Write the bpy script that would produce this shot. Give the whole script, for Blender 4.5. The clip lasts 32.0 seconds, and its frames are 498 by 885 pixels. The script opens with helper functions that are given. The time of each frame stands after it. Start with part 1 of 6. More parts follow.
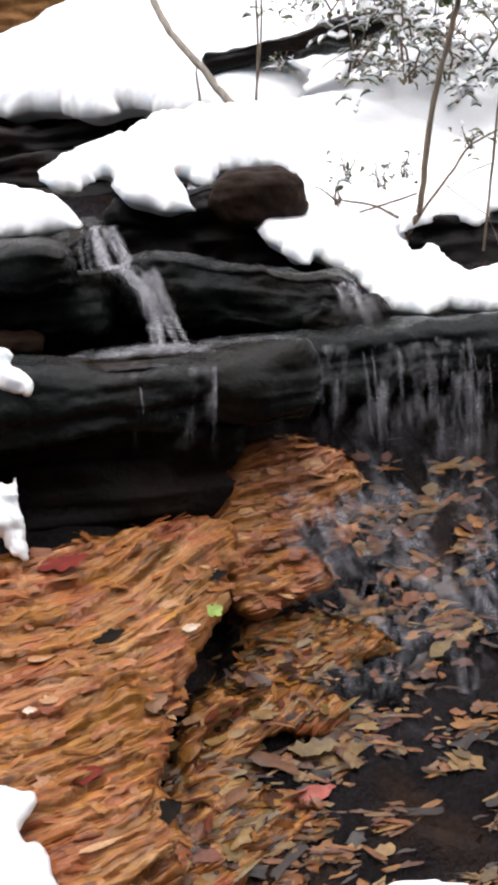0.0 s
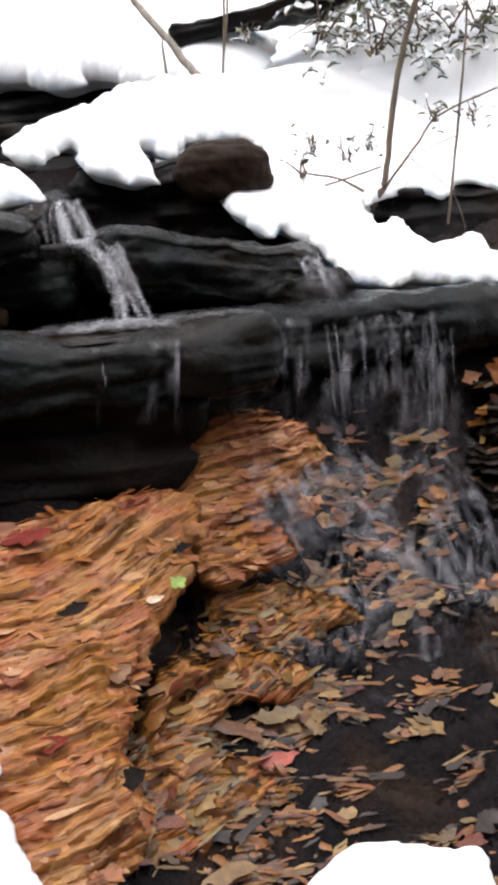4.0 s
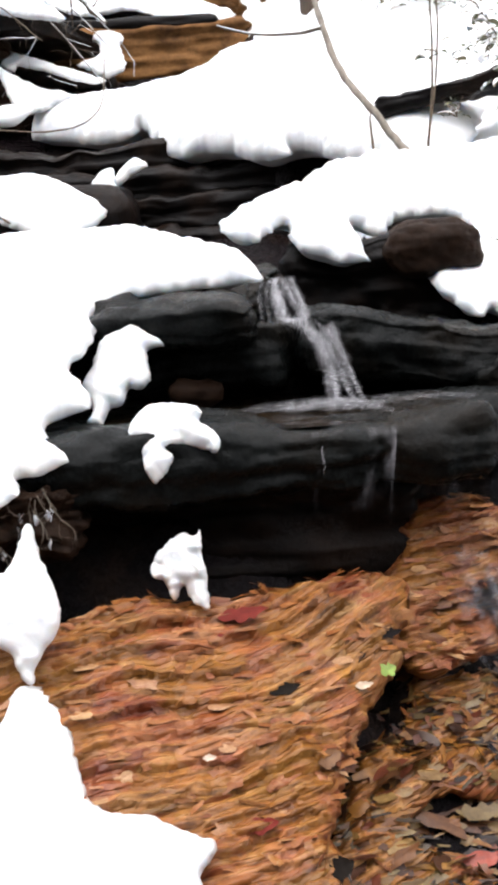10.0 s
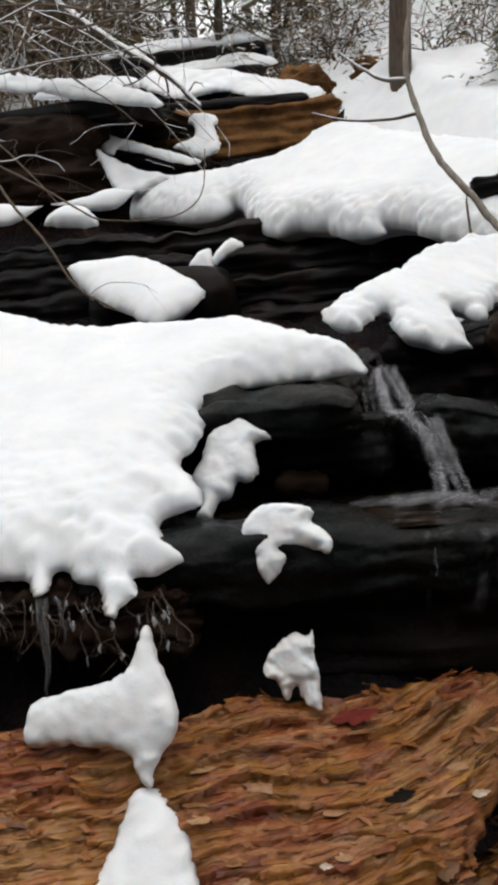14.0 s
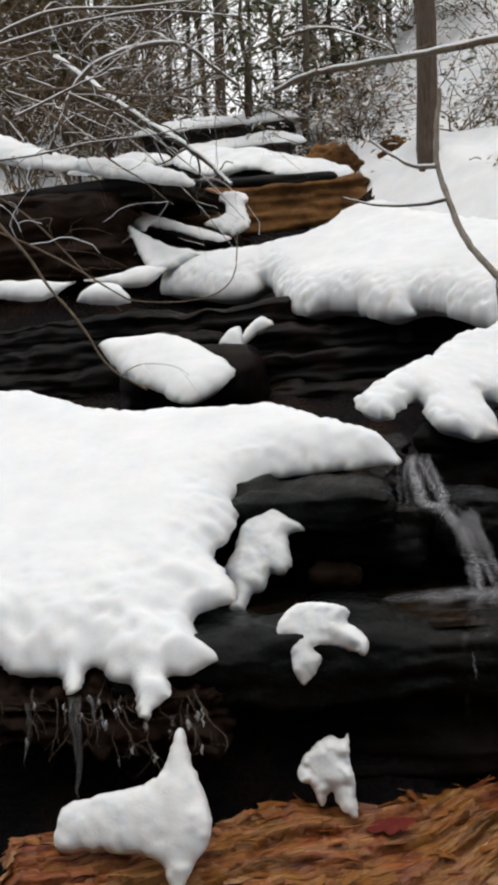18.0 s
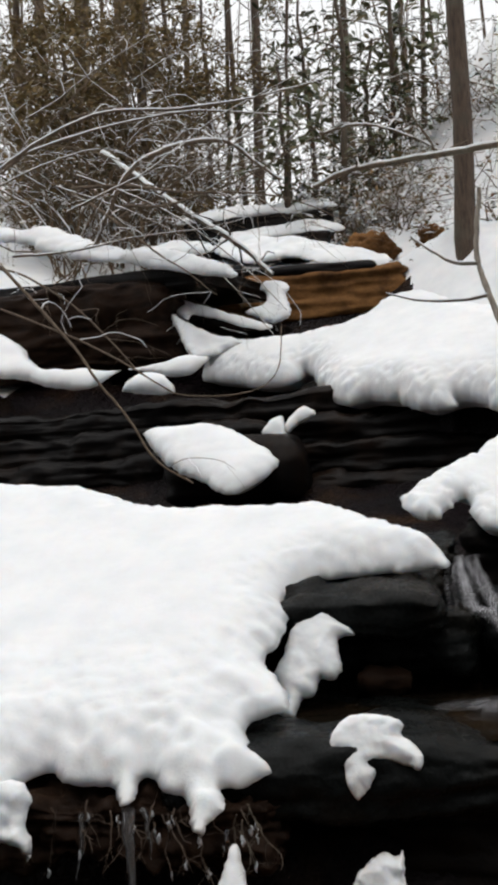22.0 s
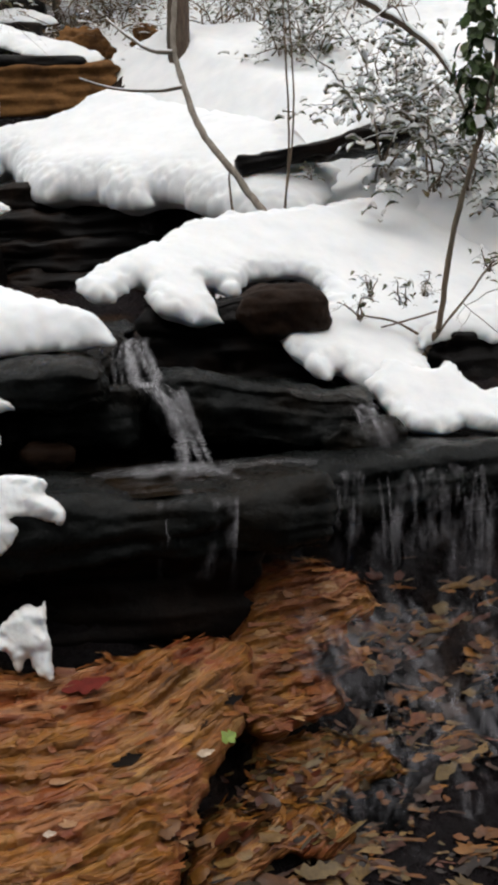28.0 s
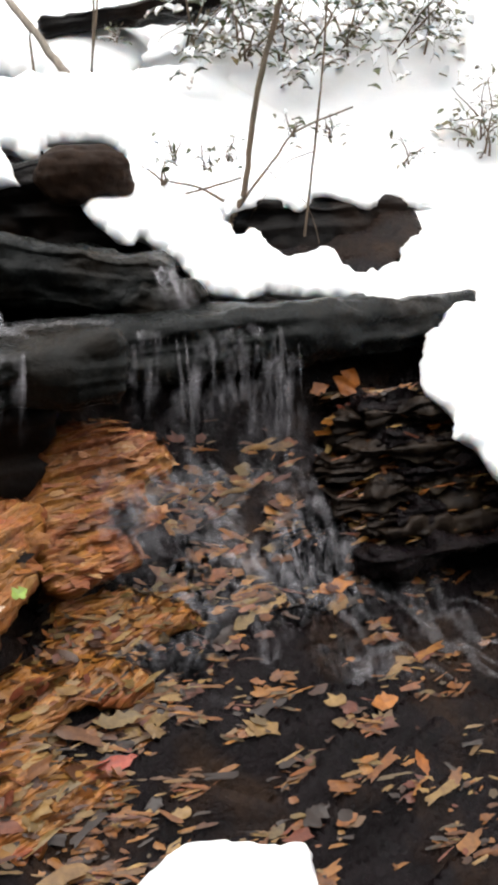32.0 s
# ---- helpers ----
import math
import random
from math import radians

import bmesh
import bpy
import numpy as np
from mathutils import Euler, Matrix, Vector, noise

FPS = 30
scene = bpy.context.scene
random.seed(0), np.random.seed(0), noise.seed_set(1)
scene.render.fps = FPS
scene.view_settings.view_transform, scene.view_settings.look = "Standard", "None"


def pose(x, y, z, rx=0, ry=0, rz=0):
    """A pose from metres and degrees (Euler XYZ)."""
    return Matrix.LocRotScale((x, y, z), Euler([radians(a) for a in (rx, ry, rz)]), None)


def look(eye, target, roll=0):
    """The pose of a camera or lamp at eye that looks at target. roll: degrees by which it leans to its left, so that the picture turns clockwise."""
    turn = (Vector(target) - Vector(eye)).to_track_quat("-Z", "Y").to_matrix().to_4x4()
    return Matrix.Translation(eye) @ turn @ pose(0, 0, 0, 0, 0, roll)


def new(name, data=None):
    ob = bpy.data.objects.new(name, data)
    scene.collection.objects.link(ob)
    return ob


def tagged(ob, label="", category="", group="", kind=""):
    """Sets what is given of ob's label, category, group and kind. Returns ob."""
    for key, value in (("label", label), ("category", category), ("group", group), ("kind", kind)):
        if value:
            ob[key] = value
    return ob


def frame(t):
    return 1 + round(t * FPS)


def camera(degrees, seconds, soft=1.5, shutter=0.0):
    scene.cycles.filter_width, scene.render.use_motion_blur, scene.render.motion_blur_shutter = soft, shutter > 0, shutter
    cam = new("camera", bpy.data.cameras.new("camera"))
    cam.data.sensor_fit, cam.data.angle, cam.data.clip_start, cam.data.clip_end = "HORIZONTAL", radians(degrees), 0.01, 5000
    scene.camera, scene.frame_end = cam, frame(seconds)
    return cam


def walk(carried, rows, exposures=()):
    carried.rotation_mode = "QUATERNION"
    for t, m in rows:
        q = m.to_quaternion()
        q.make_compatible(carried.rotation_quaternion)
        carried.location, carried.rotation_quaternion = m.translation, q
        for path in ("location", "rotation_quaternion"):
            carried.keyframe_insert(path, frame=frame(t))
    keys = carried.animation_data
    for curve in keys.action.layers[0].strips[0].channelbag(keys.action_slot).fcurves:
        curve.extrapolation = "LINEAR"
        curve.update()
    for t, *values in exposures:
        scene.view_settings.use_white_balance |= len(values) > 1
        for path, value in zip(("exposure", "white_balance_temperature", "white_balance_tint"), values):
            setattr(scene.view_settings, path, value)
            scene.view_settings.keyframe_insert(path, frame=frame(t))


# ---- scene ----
cam = camera(28.4, 32.0, soft=3.8)
EYE, TILT, LEAN = 1.4, -10.0, 4.2
ROWS = [
    (0, 0.0003, -0.0001, 0.0000, -0.01, -0.02, 0.02),
    (0.5, 0.0079, -0.0025, -0.0022, 0.18, -0.62, 0.25),
    (1, 0.0048, -0.0092, -0.0029, 0.54, -0.96, 0.35),
    (1.5, 0.0088, -0.0100, -0.0050, 0.57, -0.66, 0.93),
    (2, 0.0216, -0.0131, -0.0054, 0.68, -0.90, 0.95),
    (2.5, 0.0441, -0.0155, -0.0083, -0.28, -1.12, 1.03),
    (3, 0.0369, -0.0231, -0.0083, -0.95, -1.76, 0.55),
    (3.5, 0.0353, -0.0228, -0.0036, -1.37, -1.65, 0.44),
    (5.5, 0.0377, -0.0179, 0.0011, -0.59, -1.15, 0.20),
    (6, 0.0394, -0.0178, 0.0049, 0.67, -0.87, 0.30),
    (6.5, 0.0300, -0.0246, 0.0113, 2.38, -0.53, -0.15),
    (7, 0.0104, -0.0297, 0.0169, 4.20, -1.14, -0.29),
    (7.5, -0.0130, -0.0375, 0.0309, 5.17, -1.30, -0.92),
    (8, -0.0339, -0.0481, 0.0449, 6.27, -0.68, -1.20),
    (8.5, -0.0559, -0.0543, 0.0634, 7.21, -0.52, -1.79),
    (9, -0.0588, -0.0574, 0.0746, 7.84, 0.03, -1.80),
    (9.5, -0.0668, -0.0608, 0.0869, 8.35, -0.32, -1.82),
    (10, -0.0827, -0.0679, 0.0952, 8.30, 0.88, -2.03),
    (10.5, -0.0910, -0.0718, 0.1040, 8.76, 1.30, -2.16),
    (11, -0.1085, -0.0837, 0.1200, 9.54, 1.67, -2.93),
    (11.5, -0.1144, -0.0907, 0.1345, 10.77, 1.54, -2.79),
    (12, -0.1137, -0.1039, 0.1494, 11.97, 1.99, -2.11),
    (12.5, -0.1227, -0.1085, 0.1564, 12.60, 2.40, -2.58),
    (13, -0.1289, -0.1132, 0.1725, 13.08, 3.04, -2.34),
    (13.5, -0.1457, -0.1172, 0.1854, 12.91, 3.36, -2.27),
    (14, -0.1477, -0.1247, 0.2007, 13.13, 3.93, -2.21),
    (14.5, -0.1466, -0.1316, 0.2147, 13.69, 4.05, -2.29),
    (16.5, -0.1889, -0.1412, 0.2534, 13.72, 6.04, -2.45),
    (17, -0.1953, -0.1420, 0.2653, 13.84, 6.75, -2.44),
    (17.5, -0.1961, -0.1456, 0.2764, 14.19, 6.70, -3.08),
    (18, -0.1846, -0.1423, 0.2853, 14.33, 7.49, -3.02),
    (18.5, -0.1841, -0.1476, 0.2926, 14.53, 7.61, -3.46),
    (19, -0.1958, -0.1593, 0.3046, 14.41, 8.15, -4.17),
    (19.5, -0.2015, -0.1737, 0.3186, 14.76, 8.62, -4.28),
    (20, -0.1993, -0.1791, 0.3301, 15.02, 8.50, -4.23),
    (20.5, -0.2057, -0.1888, 0.3396, 14.66, 9.62, -4.57),
    (21, -0.2112, -0.2042, 0.3502, 15.05, 9.84, -4.26),
    (21.5, -0.2154, -0.2117, 0.3602, 15.95, 10.95, -4.39),
    (22, -0.2183, -0.2132, 0.3665, 16.30, 11.65, -3.53),
    (22.5, -0.2229, -0.2254, 0.3736, 15.98, 12.26, -3.80),
    (23, -0.2162, -0.2156, 0.3691, 15.19, 12.01, -4.60),
    (23.5, -0.1921, -0.1948, 0.3539, 13.50, 11.07, -4.36),
    (24, -0.1794, -0.1780, 0.3379, 12.48, 9.02, -4.10),
    (24.5, -0.1631, -0.1567, 0.3142, 11.44, 7.39, -3.73),
    (25, -0.1318, -0.1450, 0.2918, 9.33, 6.12, -3.62),
    (25.5, -0.0981, -0.1391, 0.2747, 7.92, 5.50, -3.20),
    (27.5, -0.0216, -0.1316, 0.2226, 2.34, 3.40, -1.97),
    (28, -0.0039, -0.1313, 0.2072, 1.10, 2.68, -1.96),
    (28.5, 0.0094, -0.1234, 0.1852, -0.41, 2.48, -1.68),
    (29, 0.0346, -0.1107, 0.1605, -0.07, 1.19, -1.29),
    (29.5, 0.0585, -0.1112, 0.1484, -0.87, 0.11, -1.14),
    (30, 0.0771, -0.1053, 0.1279, -1.79, -0.41, -1.62),
    (30.5, 0.0906, -0.1066, 0.1137, -3.07, -1.45, -1.94),
    (31, 0.0999, -0.1101, 0.1079, -6.08, -1.85, -2.06),
    (31.5, 0.1232, -0.1155, 0.1091, -5.14, -3.24, -1.06),
    (32, 0.1274, -0.1056, 0.0831, -8.07, -2.61, -0.83),
]
walk(cam, [(t, pose(0, 0, EYE, TILT, LEAN, 0) @ pose(x, y, z, 90 + pitch, roll, yaw)) for t, x, y, z, yaw, pitch, roll in ROWS],
     [(0, 1.33, 6350, 14), (9, 1.48, 6350, 14), (10.5, 1.43, 6420, 12), (11, 1.33, 6500, 11), (11.5, 1.03, 6500, 10), (12, 0.62, 6500, 10), (13, 0.25, 6500, 10), (16.5, 0.06, 6550, 10), (25, 0.06, 6500, 10), (27.5, 0.16, 6550, 10), (28.5, 0.31, 6600, 10), (29, 0.46, 6600, 11), (30, 0.77, 6600, 10), (31, 1.08, 6600, 10), (32, 1.38, 6600, 10)])

# ---- world and light: a bright overcast winter day ----
world = bpy.data.worlds.new("winter_sky")
scene.world = world
world.use_nodes = True
wn, wl = world.node_tree.nodes, world.node_tree.links
sky = wn.new("ShaderNodeTexSky")
sky.sky_type, sky.sun_disc = "NISHITA", False
sky.sun_elevation, sky.sun_rotation = radians(75), radians(180)
sky.air_density, sky.dust_density, sky.ozone_density = 1.0, 4.0, 1.0
grey = wn.new("ShaderNodeHueSaturation")
grey.inputs["Saturation"].default_value, grey.inputs["Value"].default_value = 0.08, 0.55
wl.new(sky.outputs[0], grey.inputs["Color"])
cloud = wn.new("ShaderNodeMix")
cloud.data_type, cloud.blend_type = "RGBA", "ADD"
cloud.inputs[0].default_value = 1.0
cloud.inputs[7].default_value = (6.2, 6.25, 6.3, 1)
wl.new(grey.outputs[0], cloud.inputs[6])
wl.new(cloud.outputs[2], wn["Background"].inputs["Color"])
wn["Background"].inputs["Strength"].default_value = 0.12
sun = new("sun", bpy.data.lights.new("sun", "SUN"))
sun.data.energy, sun.data.angle, sun.data.color = 0.6, radians(50), (1.0, 0.97, 0.93)
sun.matrix_world = look((0, 0.4, 12.7), (0, 3, 3))


# ---- materials ----
def material(name, build):
    m = bpy.data.materials.new(name)
    m.use_nodes = True
    n, l = m.node_tree.nodes, m.node_tree.links
    build(n, l, n["Principled BSDF"])
    return m


def coords(n, l, scale=(1, 1, 1), kind="Object"):
    c, mp = n.new("ShaderNodeTexCoord"), n.new("ShaderNodeMapping")
    mp.inputs["Scale"].default_value = scale
    l.new(c.outputs[kind], mp.inputs["Vector"])
    return mp.outputs[0]


def noise_tex(n, l, vec, scale, detail=6.0, rough=0.6):
    t = n.new("ShaderNodeTexNoise")
    t.inputs["Scale"].default_value, t.inputs["Detail"].default_value, t.inputs["Roughness"].default_value = scale, detail, rough
    l.new(vec, t.inputs["Vector"])
    return t.outputs["Fac"]


def ramp(n, l, fac, stops):
    r = n.new("ShaderNodeValToRGB")
    e = r.color_ramp.elements
    while len(e) < len(stops):
        e.new(0.5)
    for i, (p, c) in enumerate(stops):
        e[i].position, e[i].color = p, (*c, 1) if len(c) == 3 else c
    l.new(fac, r.inputs[0])
    return r.outputs[0]


def mixed(n, l, fac, a, b, blend="MIX"):
    m = n.new("ShaderNodeMix")
    m.data_type, m.blend_type = "RGBA", blend
    for sock, v in ((m.inputs[0], fac), (m.inputs[6], a), (m.inputs[7], b)):
        if isinstance(v, (int, float)):
            sock.default_value = v
        elif isinstance(v, tuple):
            sock.default_value = (*v, 1)
        else:
            l.new(v, sock)
    return m.outputs[2]


def bumped(n, l, p, height, strength, distance):
    b = n.new("ShaderNodeBump")
    b.inputs["Strength"].default_value, b.inputs["Distance"].default_value = strength, distance
    l.new(height, b.inputs["Height"])
    l.new(b.outputs[0], p.inputs["Normal"])


def snow_nodes(n, l, p):
    v = coords(n, l)
    big, clods, fine = noise_tex(n, l, v, 6, 5, 0.6), noise_tex(n, l, v, 26, 4, 0.6), noise_tex(n, l, v, 120, 3, 0.6)
    l.new(ramp(n, l, big, [(0.3, (0.72, 0.735, 0.75)), (0.7, (0.80, 0.805, 0.81))]), p.inputs["Base Color"])
    p.inputs["Roughness"].default_value = 0.8
    p.inputs["Specular IOR Level"].default_value = 0.2
    p.inputs["Subsurface Weight"].default_value = 0.5
    p.inputs["Subsurface Radius"].default_value = (0.02, 0.025, 0.03)
    p.inputs["Subsurface Scale"].default_value = 1.2
    bumped(n, l, p, mixed(n, l, 0.2, mixed(n, l, 0.45, big, clods), fine), 0.5, 0.008)


def rock_nodes(dark, light, stain, wet, gloss=0.09, relief=0.016):
    def build(n, l, p):
        layers = coords(n, l, (1.8, 1.8, 4.2))
        plain = coords(n, l)
        strata, blot, grain = noise_tex(n, l, layers, 2.6, 6, 0.58), noise_tex(n, l, plain, 2.6, 6, 0.6), noise_tex(n, l, plain, 45, 6, 0.7)
        col = ramp(n, l, strata, [(0.3, dark), (0.55, light), (0.75, dark)])
        col = mixed(n, l, ramp(n, l, blot, [(0.5, (0, 0, 0)), (0.72, (1, 1, 1))]), col, stain)
        col = mixed(n, l, 0.5, col, ramp(n, l, grain, [(0.3, (0.35, 0.35, 0.35)), (0.7, (1, 1, 1))]), "MULTIPLY")
        l.new(col, p.inputs["Base Color"])
        l.new(ramp(n, l, grain, [(0.3, (wet - 0.1,) * 3), (0.8, (wet + 0.2,) * 3)]), p.inputs["Roughness"])
        p.inputs["Specular IOR Level"].default_value = gloss
        bumped(n, l, p, mixed(n, l, 0.4, mixed(n, l, 0.5, strata, blot), grain), 0.8, relief)
    return build


SNOW = material("snow", snow_nodes)
ROCK = material("wet_dark_rock", rock_nodes((0.0024, 0.0021, 0.0021), (0.0078, 0.0064, 0.0060), (0.018, 0.0095, 0.0055), 0.34, 0.09))
SLATE = material("wet_green_grey_rock", rock_nodes((0.0026, 0.0030, 0.0030), (0.0066, 0.0076, 0.0073), (0.013, 0.009, 0.0055), 0.26, 0.09))
BED = material("brown_black_stream_bed", rock_nodes((0.0026, 0.0017, 0.0020), (0.0078, 0.0050, 0.0058), (0.030, 0.015, 0.007), 0.26, 0.09, 0.03))
SHALE = material("brown_shale", rock_nodes((0.008, 0.0055, 0.0045), (0.026, 0.018, 0.013), (0.035, 0.025, 0.011), 0.4, 0.12))
BROWN = material("brown_sandstone", rock_nodes((0.008, 0.0045, 0.003), (0.030, 0.015, 0.008), (0.012, 0.006, 0.0035), 0.6))
MOSSY = material("mossy_rock", rock_nodes((0.010, 0.014, 0.006), (0.035, 0.045, 0.014), (0.02, 0.02, 0.01), 0.7))
OCHRE = material("ochre_sandstone", rock_nodes((0.13, 0.060, 0.020), (0.27, 0.13, 0.045), (0.05, 0.024, 0.012), 0.65))


# ---- mesh helpers ----
def lattice(p):
    """Smooth value noise in -1..1 for an array of places."""
    p = np.asarray(p, float)
    i = np.floor(p).astype(np.int64)
    f = p - i
    f = f * f * (3 - 2 * f)
    total = 0
    for dx in (0, 1):
        for dy in (0, 1):
            for dz in (0, 1):
                h = (np.atleast_1d(i[..., 0]) + dx) * 374761393 + (i[..., 1] + dy) * 668265263 + (i[..., 2] + dz) * 2147483647
                h = (h ^ (h >> 13)) * 1274126177
                h = ((h ^ (h >> 16)) & 0xFFFF) / 32767.5 - 1
                w = (f[..., 0] if dx else 1 - f[..., 0]) * (f[..., 1] if dy else 1 - f[..., 1]) * (f[..., 2] if dz else 1 - f[..., 2])
                total = total + h * w
    return total


TURN_NOISE = np.array(Euler((0.7, 0.5, 0.9)).to_matrix())


def fractal(p, octaves=4, gain=0.5):
    p, total, a = np.asarray(p, float), 0, 1.0
    for k in range(octaves):
        p = p @ TURN_NOISE
        total, a = total + a * lattice(p * 2.0**k + 17.3 * k), a * gain
    return total


def mesh_of(name, verts, faces, materials, smooth=True):
    me = bpy.data.meshes.new(name)
    me.from_pydata([tuple(v) for v in np.asarray(verts).tolist()], [], faces if isinstance(faces, list) else faces.tolist())
    for m in materials:
        me.materials.append(m)
    if smooth:
        me.polygons.foreach_set("use_smooth", [True] * len(me.polygons))
    me.update()
    return me


def plane_frame(origin, turn, slope):
    """Origin and the right, uphill and outward directions of a slope whose uphill way is turned to the left of +y."""
    a, s = radians(turn), radians(slope)
    u = np.array([math.cos(a), math.sin(a), 0])
    v = np.array([-math.sin(a) * math.cos(s), math.cos(a) * math.cos(s), math.sin(s)])
    return np.array(origin), u, v, np.cross(u, v)


def smooth_outline(points, step, ragged, seed):
    """A closed Catmull-Rom line through the points, roughened along its normal."""
    p = np.array(points, float)
    out = []
    for k in range(len(p)):
        a, b, c, d = p[k - 1], p[k], p[(k + 1) % len(p)], p[(k + 2) % len(p)]
        m = max(2, int(np.linalg.norm(c - b) / step))
        t = np.linspace(0, 1, m, endpoint=False)[:, None]
        out.append(0.5 * (2 * b + (c - a) * t + (2 * a - 5 * b + 4 * c - d) * t**2 + (3 * b - a - 3 * c + d) * t**3))
    q = np.concatenate(out)
    tangent = np.roll(q, -1, 0) - np.roll(q, 1, 0)
    normal = np.stack([tangent[:, 1], -tangent[:, 0]], 1) / (np.linalg.norm(tangent, axis=1, keepdims=True) + 1e-9)
    z = np.full((len(q), 1), seed * 7.7)
    wob = 0.6 * lattice(np.c_[q / (ragged * 9 + 1e-6), z]) + 0.7 * lattice(np.c_[q / (ragged * 2.6 + 1e-6), z]) + 0.35 * lattice(np.c_[q / (ragged * 0.9 + 1e-6), z])
    return q + normal * (ragged * wob)[:, None]


def pillow(name, where, materials, thick, rim, cell, ragged=0.012, under=0.3, lumps=0.03, lump_size=0.25, seed=1, fine=0.004, sag=0.0, strips=0.0, sharp=0.5, relax=14, taper=None, grit=0.0, layers=False):
    """A rounded cover on a slope: a swollen top and a flatter underside that meet at an uneven outline."""
    (origin, turn, slope, outline) = where
    o, u, v, w = plane_frame(origin, turn, slope)
    line = smooth_outline(outline, cell * 0.6, ragged, seed)
    lo, hi = line.min(0) - cell, line.max(0) + cell
    gx, gy = np.meshgrid(np.arange(lo[0], hi[0] + cell, cell), np.arange(lo[1], hi[1] + cell, cell), indexing="ij")
    cx, cy = gx[:-1, :-1] + cell / 2, gy[:-1, :-1] + cell / 2
    inside = np.zeros(cx.shape, bool)
    a, b = line, np.roll(line, -1, 0)
    for (x0, y0), (x1, y1) in zip(a, b):
        if y0 != y1:
            cross = (y0 > cy) != (y1 > cy)
            inside ^= cross & (cx < (x1 - x0) * (cy - y0) / (y1 - y0) + x0)
    ii, jj = np.nonzero(inside)
    n1 = gx.shape[1]
    quads = np.stack([ii * n1 + jj, (ii + 1) * n1 + jj, (ii + 1) * n1 + jj + 1, ii * n1 + jj + 1], 1)
    used, quads = np.unique(quads, return_inverse=True)
    quads = quads.reshape(-1, 4)
    q = np.stack([gx.ravel()[used], gy.ravel()[used]], 1)
    edges = np.concatenate([quads[:, [k, (k + 1) % 4]] for k in range(4)])
    key, first, count = np.unique(np.sort(edges, 1), axis=0, return_index=True, return_counts=True)
    border = edges[first[count == 1]]
    rim_id = np.unique(border)
    near = np.empty(len(q))
    pick = np.empty(len(q), int)
    for s in range(0, len(q), 2000):
        d = ((q[s:s + 2000, None] - line[None]) ** 2).sum(2)
        pick[s:s + 2000] = d.argmin(1)
        near[s:s + 2000] = np.sqrt(d.min(1))
    q[rim_id] = line[pick[rim_id]]
    near[rim_id] = 0
    pairs = key
    share = np.bincount(pairs.ravel(), minlength=len(q))
    for _ in range(relax):
        total = np.bincount(pairs[:, 0], near[pairs[:, 1]], len(q)) + np.bincount(pairs[:, 1], near[pairs[:, 0]], len(q))
        near = np.where(near > 0, 0.5 * near + 0.5 * total / share, 0)
    t = np.clip(near / rim, 0, 1)
    base = o + q[:, :1] * u + q[:, 1:] * v
    if taper:
        fade = np.interp(q[:, 0], taper, (1, 0.25))
        thick, base = thick * fade, base - (0.15 * (1 - fade))[:, None] * w
    shape = (1 - (1 - t) ** 2) ** sharp
    up = thick * shape + lumps * shape * fractal(base / lump_size + seed, 3) + fine * (1.7 - 1.62 * t) * np.minimum(1, t * 6 + 0.2) * fractal(base / max(0.03, 3.2 * cell) + seed, 2)
    up = up + strips * (lattice(np.c_[q[:, 0] * 5, q[:, 1] * 42, q[:, 0] * 2 + q[:, 1] * 9]) + 0.5 * lattice(np.c_[q[:, 0] * 11, q[:, 1] * 90, q[:, 0] * 3 + q[:, 1] * 9])) * np.minimum(1, t * 4)
    up = up + grit * np.clip((-0.45 - q[:, 1]) / 0.5, 0, 1) * np.minimum(1, t * 3) * (fractal(base / 0.10 + seed, 3) + 0.5 * fractal(base / 0.035 + seed, 2))
    if layers:
        flow = np.c_[q[:, 0] * 2.2, q[:, 1] * 2.2, 0 * q[:, 0] + seed]
        rise = q[:, 1] - 0.06 * q[:, 0] - 0.45 * np.clip(q[:, 0] + 0.15, 0, 1) ** 2
        weight = np.minimum(1, t * 3)
        coarse = rise * 15 + 0.9 * fractal(flow * 1.2, 4)
        up = up + weight * 0.024 * (1 - coarse % 1.0) ** 1.6 * np.clip(0.6 + 0.6 * lattice(flow * (2.5, 5, 1) + 4), 0, 1.2)
        for k, (rows, long, high) in enumerate(((34, 6, 0.010), (85, 17, 0.003))):
            row = rise * rows + (1.1 + 0.5 * k) * fractal(flow * (1.3 + k) + 5 * k, 3) + 0.25 * lattice(np.c_[q[:, 0] * 26, rise * 30, 0 * rise + seed])
            chance = np.floor(row) * 12.9898 + seed
            place = q[:, 0] * long + 5.7 * np.modf(np.sin(chance) * 437.585)[0] + 0.5 * lattice(np.c_[q[:, 0] * 25, row * 0.9, 0 * rise + k])
            flake = np.abs(np.modf(np.sin(chance * 1.7 + np.floor(place) * 78.233) * 4375.85)[0])
            edge = 1 - row % 1.0
            up = up + weight * high * (edge ** 0.8 * (0.35 + 0.9 * flake) - 1.8 * (flake > 0.93))
    top = base + up[:, None] * w - np.array([0, 0, sag]) * ((1 - t) ** 2)[:, None]
    low = base - (under * thick * np.minimum(1, t * 2.5))[:, None] * w - np.array([0, 0, sag]) * ((1 - t) ** 2)[:, None]
    m = len(q)
    inner = np.setdiff1d(np.arange(m), rim_id)
    remap = np.arange(m)
    remap[inner] = m + np.arange(len(inner))
    verts = np.concatenate([top, low[inner]])
    faces = np.concatenate([quads, remap[quads][:, ::-1]])
    me = mesh_of(name, verts, faces, materials)
